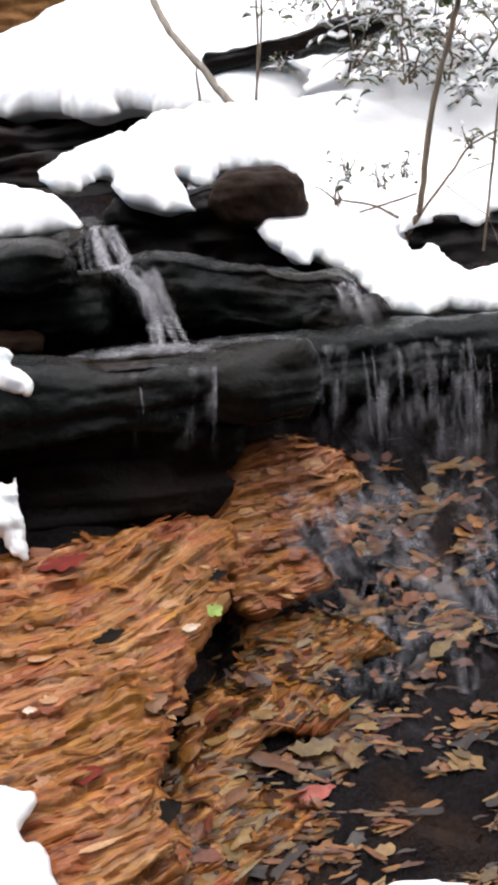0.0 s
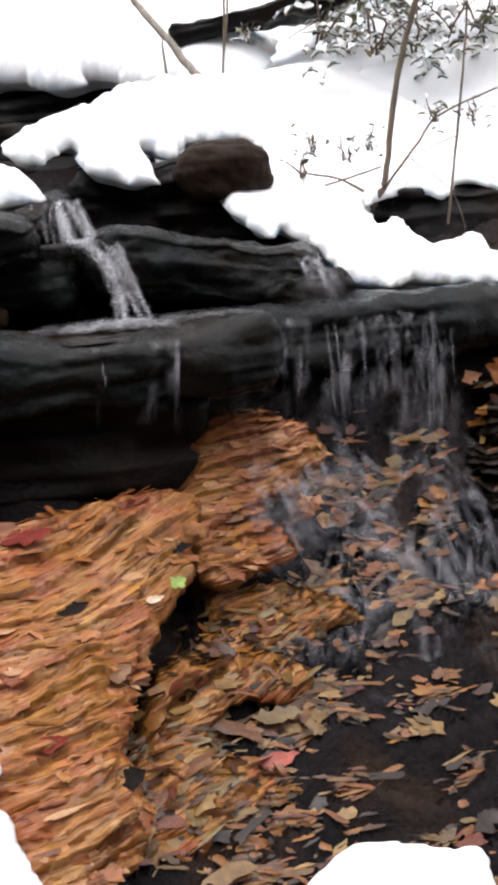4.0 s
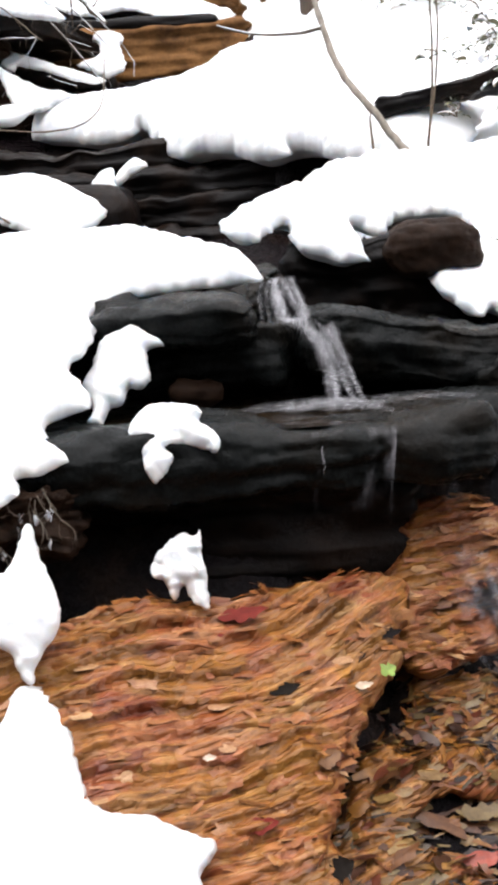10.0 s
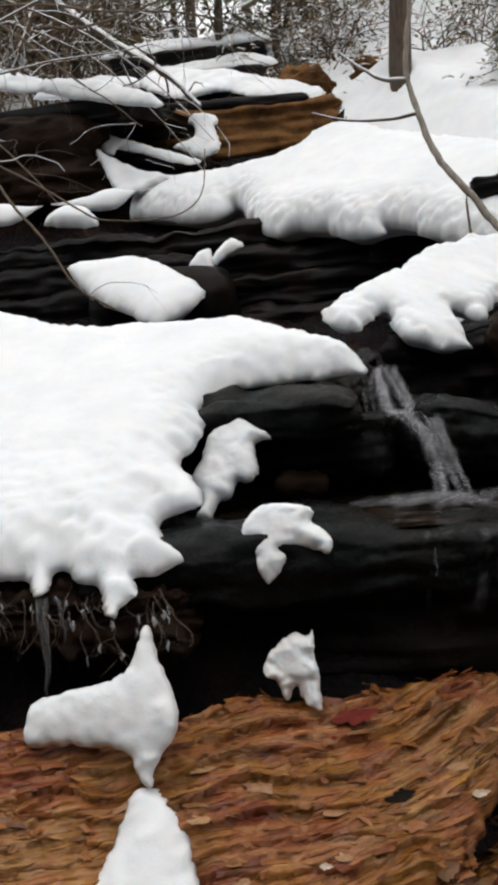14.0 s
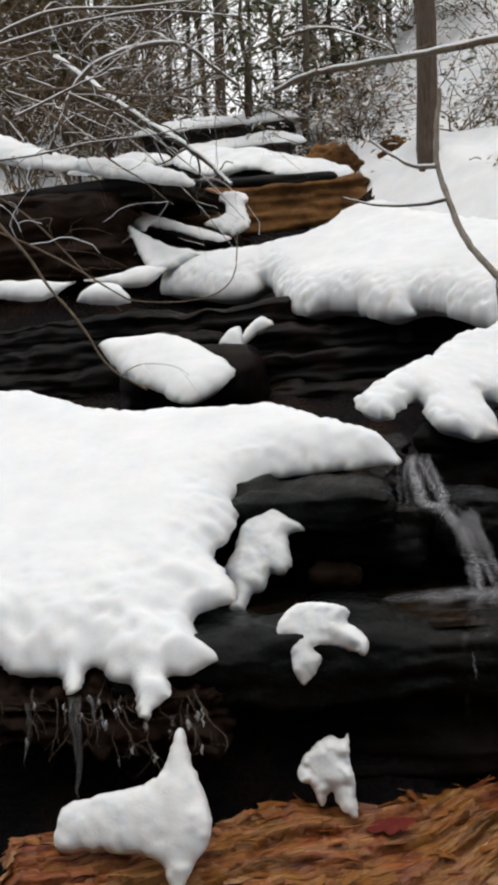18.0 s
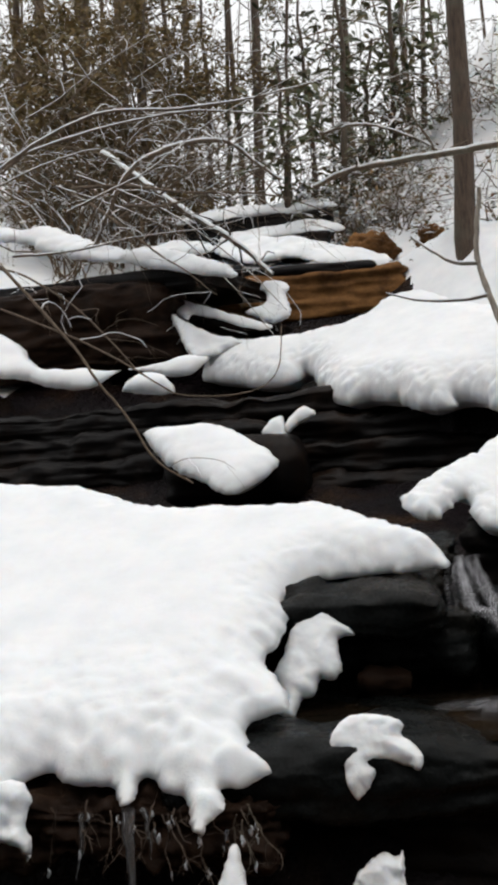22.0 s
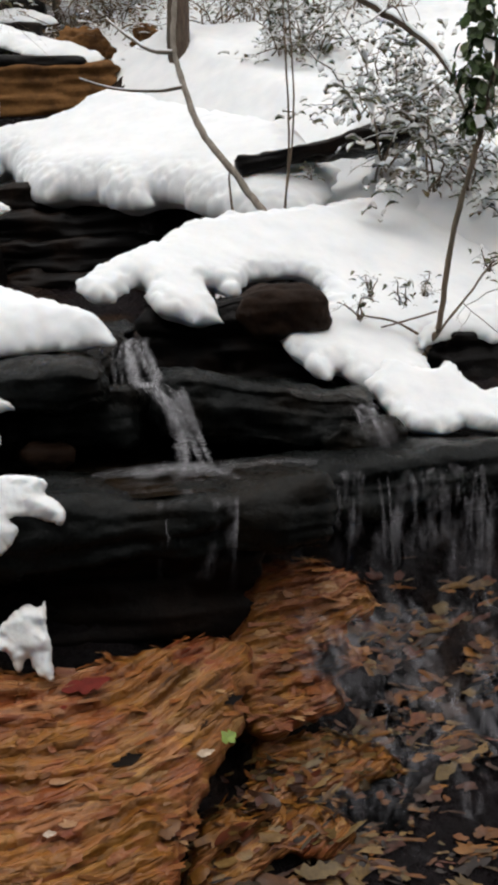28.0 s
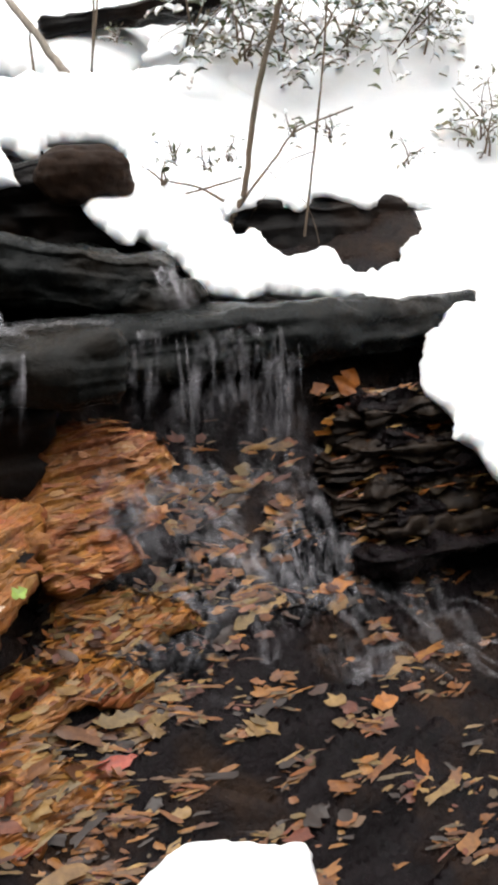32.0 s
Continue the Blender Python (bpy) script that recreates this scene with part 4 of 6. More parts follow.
SLIVERS = [scrap_shape(0.060 + 0.018 * (k % 4), 0.010 + 0.004 * (k % 3), 400 + k) for k in range(12)]
LOOSE = [leaf_shape(0.075 + 0.012 * (k % 4), 0.030 + 0.007 * (k % 3), (0, 0, 3)[k % 3], 0.06, 0.05, 50 + k, 9) for k in range(9)]


def top_places(me):
    """Places and normals of the upper faces of a mesh."""
    c, n = np.empty(len(me.polygons) * 3), np.empty(len(me.polygons) * 3)
    me.polygons.foreach_get("center", c)
    me.polygons.foreach_get("normal", n)
    c, n = c.reshape(-1, 3), n.reshape(-1, 3)
    up = (n[:, 2] > 0.15) & (n[:, 1] < 0.75)
    return c[up], n[up]


def leaf_pile(label, where, thick, total, singles, seed, one, many, shapes, flat=0.55, size=1.0, spread=0.2, tumble=0.07, rim=0.12, ragged=0.018):
    rng = np.random.default_rng(seed)
    pile = thing("leaf_pile", label, "leaves")
    me = pillow("leaf_mat", where, [PACKED_MAT], thick, rim, 0.0055, seed=seed, ragged=ragged, lumps=0.55 * thick, lump_size=0.16, fine=0.002, relax=6, layers=True)
    part("leaf_mat", me, pile)
    c, n = top_places(me)
    o, u, v, w = plane_frame(*where[:3])
    picked = rng.integers(0, len(c), total)
    edge = np.nonzero((c - o) @ w < 0.6 * thick)[0]
    picked[::2] = edge[rng.integers(0, len(edge), len(picked[::2]))]
    poses = []
    for k in picked:
        normal = (1 - flat) * n[k] + flat * np.array([0, 0, 1.0]) + tumble * rng.standard_normal(3)
        way = u + spread * rng.standard_normal(3)
        poses.append(basis_pose(c[k] + 0.004 * rng.random() * n[k] - 0.001 * n[k], way, normal, size * (0.6 + 0.75 * rng.random())))
    kinds = rng.integers(0, len(shapes), total)
    meshes = [mesh_of("leaf", *s, [one]) for s in shapes]
    for k in range(singles):
        part("leaf", meshes[kinds[k]], pile, "", Matrix(poses[k].tolist()))
    rest = part("leaf_layer", joined("leaf_layer", [shapes[k] for k in kinds[singles:]], poses[singles:], [many]), pile)
    rest["kind"] = "stuff"
    return pile


leaf_pile("deep bank of wet orange and brown packed leaves", LEAF_BANK, 0.05, 800, 290, 3, BANK_ONE, BANK_MANY, SCRAPS, 0.0, 0.6, 0.15, 0.14)
leaf_pile("wet orange leaves heaped under the thin falls", LEAF_SPILL, 0.018, 360, 140, 5, BANK_ONE, BANK_MANY, SCRAPS + SLIVERS, 0.0, 0.6, 0.2, 0.14, 0.05, 0.03)
leaf_pile("tan sodden leaves under the thin falls", LEAF_FAN, 0.016, 340, 160, 9, LITTER_ONE, LITTER_MANY, SCRAPS + SLIVERS, 0.1, 0.75, 0.25, 0.15, 0.05, 0.035)
leaf_pile("ochre sodden leaves spilling from the foot of the bank", LEAF_APRON, 0.022, 420, 200, 7, LITTER_ONE, LITTER_MANY, SCRAPS + SLIVERS, 0.1, 0.8, 0.3, 0.15, 0.06, 0.03)


def bed_normal(x, y):
    e = 0.03
    n = np.array([-(ground_height(x + e, y) - ground_height(x - e, y)) / (2 * e), -(ground_height(x, y + e) - ground_height(x, y - e)) / (2 * e), 1.0])
    return n / np.linalg.norm(n)


def scatter_litter():
    """Sodden leaves spread over the wet bed, thick beside the bank and thin towards the open rock."""
    rng = np.random.default_rng(11)
    litter = thing("leaf_litter", "scattered sodden yellow and brown leaves on wet rock", "leaves")
    shapes = SCRAPS + SLIVERS + LOOSE[:2]
    meshes = [mesh_of("leaf", *s, [LITTER_ONE]) for s in shapes]
    spots = []
    for x, s in ((-0.14, -0.32), (-0.09, -0.27), (-0.01, -0.29), (0.05, -0.26), (0.16, -0.26), (0.26, -0.24), (0.08, -0.43), (-0.11, -0.47), (-0.03, -0.23), (0.16, -0.47), (-0.14, -0.55), (-0.06, -0.6), (0.05, -0.69), (0.36, -0.25), (-0.2, -0.57), (-0.18, -0.42), (-0.12, -0.2), (-0.16, -0.27), (-0.04, -0.18)):
        for _ in range(38):
            qx, qs = x + rng.normal(0, 0.055), s + rng.normal(0, 0.022)
            spots.append((qx, float(lip(qx)) + qs))
    rng.shuffle(spots)
    while len(spots) < 3600:
        x, s = rng.uniform(-0.45, 1.35), rng.uniform(-1.15, 0.04)
        want = np.interp(x + 0.25 * (s + 0.5), (-0.45, 0.0, 0.25, 0.5, 1.35), (1, 0.9, 0.55, 0.32, 0.30)) if s < -0.34 else np.interp(x, (0.02, 0.15, 0.75, 1.0), (0, 0.9, 0.6, 0.1))
        if rng.random() < want:
            wide = rng.uniform(0.02, 0.06)
            for _ in range(rng.integers(1, 26) if rng.random() < 0.6 else 1):
                qx, qs = x + rng.normal(0, wide), s + rng.normal(0, wide * 0.35)
                spots.append((qx, float(lip(qx)) + qs))
    poses, kinds = [], rng.integers(0, len(shapes), len(spots))
    for x, y in spots:
        n = bed_normal(x, y)
        p = np.array([x, y, float(ground_height(x, y))])
        z = p[2] + float(bed_relief(p[None])[0]) + 0.004 + 0.012 * rng.random()
        way = np.array([1, 0.3, 0]) + 0.3 * rng.standard_normal(3)
        poses.append(basis_pose(np.array([x, y, z]), way, n + np.array([0, -0.1, 0.15]) + 0.10 * rng.standard_normal(3), 0.25 + 0.85 * rng.random() ** 2.2))
    for k in range(280):
        part("leaf", meshes[kinds[k]], litter, "", Matrix(poses[k].tolist()))
    rest = part("leaf_layer", joined("leaf_layer", [shapes[k] for k in kinds[280:]], poses[280:], [LITTER_MANY]), litter)
    rest["kind"] = "stuff"


scatter_litter()

# single leaves that stand out, each lying on what is below it
def single_leaf(name, label, mat, at, normal, length, width, lobes, turn):
    n = np.array(normal) / np.linalg.norm(normal)
    way = np.array([math.cos(radians(turn)), 0.2, math.sin(radians(turn))])
    leaf = new(name, mesh_of(name, *leaf_shape(length, width, lobes, 0.10, 0.08, int(abs(at[0]) * 999), 11), [mat]))
    leaf.matrix_basis = Matrix(basis_pose(np.array(at), way, n).tolist())
    tagged(leaf, label, "leaf")


single_leaf("green_leaf", "small bright green leaf on the packed leaves", GREEN_LEAF, (-0.132, 2.120, 0.648), (0.3, -0.5, 0.8), 0.045, 0.032, 0, 40)
single_leaf("red_leaf", "wet red leaf on the dark stream bed", SCARLET_LEAF, (0.054, 2.105, 0.192), (0.1, -0.6, 0.75), 0.13, 0.038, 0, 8)
single_leaf("red_leaf", "dark red wet leaf at the top of the packed leaves", RED_LEAF, (-0.465, 2.145, 0.778), (0.1, -0.6, 0.7), 0.12, 0.036, 0, 12)
single_leaf("red_leaf", "dark red leaf in a hollow of the packed leaves", RED_LEAF, (-0.395, 1.806, 0.440), (0.1, -0.7, 0.7), 0.075, 0.032, 0, 5)
single_leaf("red_leaf", "small rusty red leaf on the packed leaves", RED_LEAF, (-0.548, 2.088, 0.736), (0.0, -0.6, 0.7), 0.09, 0.026, 0, 8)
single_leaf("orange_leaf", "large orange oak leaf on the stream bed", ORANGE_LEAF, (-0.045, 2.010, 0.165), (0.2, -0.5, 0.8), 0.15, 0.058, 0, 18)
single_leaf("orange_leaf", "orange lobed leaf beside the packed leaves", ORANGE_LEAF, (-0.150, 2.110, 0.305), (0.3, -0.5, 0.8), 0.075, 0.05, 3, 40)
single_leaf("orange_leaf", "orange lobed leaf beside the packed leaves", ORANGE_LEAF, (-0.16, 1.98, 0.20), (0.3, -0.5, 0.8), 0.08, 0.05, 3, -20)
single_leaf("orange_leaf", "orange leaf under running water", ORANGE_LEAF, (0.82, 2.400, 0.125), (0.2, -0.5, 0.8), 0.09, 0.045, 0, 15)
single_leaf("orange_leaf", "slim orange leaf standing on the wet rock", ORANGE_LEAF, (0.883, 2.255, 0.012), (0.1, -0.7, 0.6), 0.075, 0.032, 0, 100)
single_leaf("orange_leaf", "tan torn leaf on the wet rock", LITTER_ONE, (0.555, 2.090, 0.002), (0.2, -0.5, 0.8), 0.10, 0.06, 3, 40)
single_leaf("orange_leaf", "round orange leaf leaning under the ledge", ORANGE_LEAF, (0.875, 3.05, 0.940), (0.0, -1.0, 0.25), 0.095, 0.085, 0, 60)
single_leaf("orange_leaf", "small orange leaf under the ledge", ORANGE_LEAF, (0.775, 3.03, 0.925), (0.1, -0.9, 0.5), 0.07, 0.05, 3, 10)
single_leaf("orange_leaf", "broad tan leaf in the cascade", ORANGE_LEAF, (0.735, 2.680, 0.375), (0.2, -0.6, 0.7), 0.15, 0.05, 3, 8)
single_leaf("orange_leaf", "orange leaf at the foot of the thin falls", ORANGE_LEAF, (0.225, 2.480, 0.41), (0.1, -0.6, 0.7), 0.13, 0.06, 3, -8)
# leaf-shaped black pieces as painted shade for dark holes in the bank
single_leaf("black_leaf", "black leaf-shaped piece painting the shade of a hollow in the packed leaves", HOLE_SHADE, (-0.363, 2.045, 0.634), (0.1, -0.7, 0.7), 0.075, 0.028, 0, 8)
single_leaf("black_leaf", "black leaf-shaped piece painting the shade of a hollow in the packed leaves", HOLE_SHADE, (-0.209, 2.155, 0.666), (0.2, -0.7, 0.7), 0.055, 0.030, 0, 14)
single_leaf("black_leaf", "black leaf-shaped piece painting a shaded hole at the top of the packed leaves", HOLE_SHADE, (-0.128, 2.228, 0.697), (0.2, -0.7, 0.7), 0.060, 0.024, 0, 10)
single_leaf("black_leaf", "black leaf-shaped piece painting a shaded hole low on the packed leaves", HOLE_SHADE, (-0.232, 1.785, 0.363), (0.3, -0.7, 0.7), 0.055, 0.045, 0, 30)
single_leaf("grey_leaf", "grey mottled leaf among the packed leaves", LITTER_ONE, (-0.261, 1.952, 0.516), (0.3, -0.7, 0.7), 0.060, 0.035, 0, 30)
single_leaf("cream_leaf", "small cream scrap of leaf on the packed leaves", PALE_LEAF, (-0.509, 1.877, 0.550), (0.1, -0.7, 0.7), 0.030, 0.014, 0, 5)
single_leaf("cream_leaf", "pale leaf scrap beside the green leaf", PALE_LEAF, (-0.187, 2.108, 0.618), (0.2, -0.7, 0.7), 0.045, 0.018, 0, 12)
single_leaf("tan_leaf", "pale tan leaf edge on the bed", LITTER_ONE, (-0.06, 2.262, 0.375), (0.3, -0.6, 0.7), 0.17, 0.045, 0, 12)
single_leaf("tan_leaf", "brown oak leaf on the bed", LITTER_ONE, (0.078, 2.185, 0.268), (0.2, -0.5, 0.8), 0.14, 0.05, 4, 5)
rng = np.random.default_rng(77)
ledge_leaves = thing("leaf_litter", "yellow and brown leaves caught on the shale layers", "leaves")
LEDGE_MESHES = [mesh_of("leaf", *s, [LITTER_ONE]) for s in SCRAPS]
for k in range(290):
    step = rng.integers(0, 13)
    p = np.array([rng.uniform(0.80, 1.5), 3.06 - 0.020 * step + rng.uniform(-0.02, 0.06), 0.892 - 0.036 * step])
    part("leaf", LEDGE_MESHES[k % 16], ledge_leaves, "", Matrix(basis_pose(p, np.array([1, 0.2, 0]) + 0.4 * rng.standard_normal(3), np.array([0, -0.3, 1]) + 0.1 * rng.standard_normal(3), rng.uniform(0.5, 1.1)).tolist()))

poses = []
for k in range(800):
    step = rng.integers(0, 13)
    p = np.array([rng.uniform(0.80, 1.6), 3.05 - 0.020 * step + rng.uniform(-0.03, 0.06), 0.900 - 0.036 * step + rng.uniform(-0.012, 0.008)])
    poses.append(basis_pose(p, np.array([1, 0.2, 0]) + 0.3 * rng.standard_normal(3), np.array([0, -0.6, 1]) + 0.2 * rng.standard_normal(3), rng.uniform(0.3, 0.9)))
part("leaf_layer", joined("leaf_layer", [SLIVERS[k % 12] for k in range(800)], poses, [LITTER_MANY]), ledge_leaves)["kind"] = "stuff"

# ---- wood ----
def bark_nodes(dark, light):
    def build(n, l, p):
        ridges, blot = noise_tex(n, l, coords(n, l, (14, 14, 2.2)), 3, 7, 0.65), noise_tex(n, l, coords(n, l), 3, 4, 0.6)
        col = ramp(n, l, ridges, [(0.3, dark), (0.7, light)])
        l.new(mixed(n, l, ramp(n, l, blot, [(0.5, (0, 0, 0)), (0.8, (0.6, 0.6, 0.6))]), col, (0.10, 0.11, 0.08)), p.inputs["Base Color"])
        p.inputs["Roughness"].default_value = 0.85
        bumped(n, l, p, ridges, 0.9, 0.02)
    return build


WOOD_FAR = material("brown_thicket_wood", bark_nodes((0.066, 0.042, 0.022), (0.20, 0.132, 0.074)))
BARK = material("dark_bark", bark_nodes((0.035, 0.022, 0.014), (0.12, 0.080, 0.054)))
TWIG = material("grey_brown_twig", bark_nodes((0.075, 0.053, 0.036), (0.205, 0.145, 0.098)))
PALE = material("pale_dead_wood", bark_nodes((0.16, 0.13, 0.10), (0.36, 0.31, 0.26)))


def spline(points, per=6):
    p = np.array(points, float)
    q = np.concatenate([[2 * p[0] - p[1]], p, [2 * p[-1] - p[-2]]])
    out = []
    for k in range(1, len(q) - 2):
        a, b, c, d = q[k - 1:k + 3]
        t = np.linspace(0, 1, per, endpoint=False)[:, None]
        out.append(0.5 * (2 * b + (c - a) * t + (2 * a - 5 * b + 4 * c - d) * t**2 + (3 * b - a - 3 * c + d) * t**3))
    return np.concatenate(out + [p[-1:]])


def tube(path, radii, sides=6, squash=1.0):
    """A closed tapering tube along a path."""
    path, radii = np.asarray(path, float), np.broadcast_to(radii, len(path))
    t = np.gradient(path, axis=0)
    t = t / (np.linalg.norm(t, axis=1, keepdims=True) + 1e-9)
    ref = np.where(np.abs(t[:, 2:3]) > 0.9, np.array([[1.0, 0, 0]]), np.array([[0, 0, 1.0]]))
    a = np.cross(t, ref)
    a = a / (np.linalg.norm(a, axis=1, keepdims=True) + 1e-9)
    b = np.cross(a, t)
    ang = np.linspace(0, 2 * np.pi, sides, endpoint=False)
    ring = a[:, None] * np.cos(ang)[None, :, None] + squash * b[:, None] * np.sin(ang)[None, :, None]
    verts = (path[:, None] + ring * radii[:, None, None]).reshape(-1, 3)
    i, j = np.meshgrid(np.arange(len(path) - 1) * sides, np.arange(sides), indexing="ij")
    j1 = (j + 1) % sides
    faces = np.stack([i + j, i + j1, i + sides + j1, i + sides + j], -1).reshape(-1, 4)
    if sides == 4:
        faces = np.concatenate([faces, [[3, 2, 1, 0], [len(verts) - 4 + k for k in range(4)]]])
    return verts, faces


def merged(name, pieces, materials, across=0):
    verts, faces, at = [], [], 0
    if across:
        return sheet_mesh(name, pieces, materials, across)
    for v, f in pieces:
        verts.append(v)
        faces.append(f + at)
        at += len(v)
    return mesh_of(name, np.concatenate(verts), np.concatenate(faces), materials)


def sheet_mesh(name, pieces, materials, seed):
    """Joins water sheets and lays a map over each: across it and down along it."""
    me = merged(name, [(v, f) for v, f, _ in pieces], materials)
    places = np.concatenate([uv + np.array([0, 7.3 * k + seed]) for k, (_, _, uv) in enumerate(pieces)])
    layer = me.uv_layers.new(name="flow")
    loops = np.empty(len(me.loops), np.int32)
    me.loops.foreach_get("vertex_index", loops)
    layer.data.foreach_set("uv", places[loops].ravel())
    return me


def grow(rng, start, way, length, radius, depth, out, snow_out, wiggle=0.25, droop=-0.1, forks=4, snow=0.5, sides=4):
    """A twisting twig with smaller ones on it, and the snow that lies along its upper side."""
    n = 7 if depth else 5
    way = way / np.linalg.norm(way)
    path = [np.array(start, float)]
    for k in range(n):
        way = way + wiggle * rng.standard_normal(3) * (1, 1, 0.7) + np.array([0, 0, droop])
        way = way / np.linalg.norm(way)
        path.append(path[-1] + way * length / n)
    path = np.array(path)
    radii = radius * np.linspace(1, 0.35, n + 1)
    out.append(tube(path, radii, sides))
    if rng.random() < snow and abs(path[-1][2] - path[0][2]) < 0.75 * length:
        snow_out.append(tube(path + np.array([0, 0, 1]) * radii[:, None] * 0.9, radii * 0.95 + 0.0015, 4, 0.8))
    if depth:
        for _ in range(forks):
            k = rng.integers(1, n)
            side = way * 0.6 + 0.9 * rng.standard_normal(3)
            grow(rng, path[k], side, length * rng.uniform(0.3, 0.6), radii[k] * 0.6, depth - 1, out, snow_out, wiggle, droop, forks, snow, 4)


def hero_branch(name, label, points, r0, r1, mat, snow=True, twigs=0, seed=1, category="branch"):
    ob = thing(name, label, category)
    path = spline(points)
    rng = np.random.default_rng(seed)
    path = path + 0.12 * r0 * rng.standard_normal(path.shape)
    radii = np.linspace(r0, r1, len(path)) * (1 + 0.06 * rng.standard_normal(len(path)))
    stem = part("stem", merged("stem", [tube(path, radii, 8)], [mat]), ob)
    small, flakes = [], []
    for _ in range(twigs):
        k = rng.integers(1, len(path) - 1)
        grow(rng, path[k], (path[k] - path[k - 1]) / 0.05 * 0.4 + rng.standard_normal(3), rng.uniform(0.25, 0.7), radii[k] * 0.45, 1, small, flakes, forks=2, snow=0.4)
    if small:
        part("twig_tangle", merged("twig_tangle", small, [mat]), stem)["kind"] = "stuff"
    if snow:
        keep = path + np.array([0, 0, 1]) * radii[:, None] * 0.75
        flakes.append(tube(keep, radii * 0.95, 6, 0.75))
    if flakes:
        part("snow_strip", merged("snow_strip", flakes, [SNOW]), stem, "thin line of white snow")["kind"] = "stuff"
    return ob


def trunk(name, label, foot, lean, height, radius, mat=None, seed=1, limbs=0, group="", leaves=0, leaf_mat=None):
    ob = thing(name, label, "tree", "", group)
    rng = np.random.default_rng(seed)
    n = 14
    s = np.linspace(0, 1, n)
    path = np.array(foot) + np.c_[lean * s, 0.2 * (rng.random() - 0.5) * s, height * s]
    path[:, :2] += 0.02 * np.cumsum(rng.standard_normal((n, 2)), 0) * min(1.0, height / 8)
    radii = radius * (1 - 0.45 * s) * (1 + 0.25 * np.exp(-s * 18)) * (1 + 0.03 * rng.standard_normal(n))
    part("trunk", merged("trunk", [tube(path, radii, 12 if radius > 0.05 else 7)], [mat or BARK]), ob)
    if limbs:
        twigs, flakes = [], []
        for _ in range(limbs):
            k = rng.integers(1 if leaves else 3, n - 1)
            side = np.array([rng.standard_normal(), rng.standard_normal(), 0.35])
            grow(rng, path[k], side, rng.uniform(0.5, 1.6) * (0.5 + radius * 5), radii[k] * 0.35, 1, twigs, flakes, forks=4, snow=0.25)
        part("limb_tangle", merged("limb_tangle", twigs, [mat or BARK]), ob)["kind"] = "stuff"
        if flakes:
            part("snow_strip", merged("snow_strip", flakes, [SNOW]), ob, "thin lines of white snow")["kind"] = "stuff"
        if leaves:
            ends = np.array([v[rng.integers(len(v) // 3, len(v))] for v, _ in twigs])
            spots = ends[rng.integers(0, len(ends), leaves)] + rng.normal(0, 0.10, (leaves, 3))
            shape = leaf_shape(0.085, 0.034, 0, -0.4, 0.2, seed, 4)
            poses = [basis_pose(p, rng.standard_normal(3) * (1, 1, 0.4) + np.array([0, 0, -0.5]), rng.standard_normal(3) * 0.5 + np.array([0, -0.3, 1.0]), rng.uniform(0.6, 1.3)) for p in spots]
            part("foliage", joined("foliage", [shape] * leaves, poses, [leaf_mat]), ob)["kind"] = "stuff"
    return ob


def ground_at(x, y):
    return float(ground_height(np.float64(x), np.float64(y)))


trunk("tree", "straight dark-barked tree standing in snow above the stream", (-0.62, 8.05, 3.35), 0.10, 6.5, 0.088, seed=2, limbs=6)
for k, (x, y, x1, r) in enumerate(((-3.94, 14, -3.93, 0.072), (-2.71, 15, -2.63, 0.056), (-4.44, 15, -4.49, 0.043), (-3.10, 12, -3.04, 0.024), (-1.28, 12, -1.16, 0.031), (-1.57, 13, -1.52, 0.030), (-5.70, 16, -5.66, 0.055), (-4.48, 14, -4.36, 0.032), (-5.83, 14, -5.88, 0.072), (-7.01, 16, -6.96, 0.101), (-8.32, 17, -8.09, 0.146), (-9.68, 18, -9.56, 0.103), (-7.94, 14, -7.92, 0.064), (-6.70, 18, -6.76, 0.052))):
    g = ground_at(x, y)
    trunk("tree", "slender bare winter tree in the snowy woods", (x, y, g - 0.1), (x1 - x) * 2.5, 11, r * 1.1, seed=60 + k, limbs=16 if x < -5 else 5, group="woods", leaves=900 if x < -5 else 60, leaf_mat=BROWNISH if x < -5 else EVERGREEN)


def far_woods():
    rng = np.random.default_rng(8)
    pieces = []
    for _ in range(46):
        y = rng.uniform(19, 48)
        x = rng.uniform(-0.62 * y - 2, 0.42 * y + 1)
        r = rng.uniform(0.025, 0.09)
        h = rng.uniform(9, 17)
        z = ground_at(x, y)
        s = np.linspace(0, 1, 5)
        path = np.array([x, y, z - 0.2]) + np.c_[rng.normal(0, 0.5) * s, 0 * s, h * s] + np.c_[0.08 * rng.standard_normal((5, 2)), 0 * s]
        pieces.append(tube(path, r * (1 - 0.6 * s), 6))
        for _ in range(4):
            a = rng.uniform(0.25, 0.95)
            grow(rng, path[0] + (path[-1] - path[0]) * a, rng.standard_normal(3) + np.array([0, 0, 0.4]), rng.uniform(1, 3), r * 0.3, 1, pieces, [], forks=3, snow=0)
    tagged(new("distant_woods", merged("distant_woods", pieces, [BARK])), "grey-brown bare trunks of the woods far behind", "woods", kind="stuff")


far_woods()


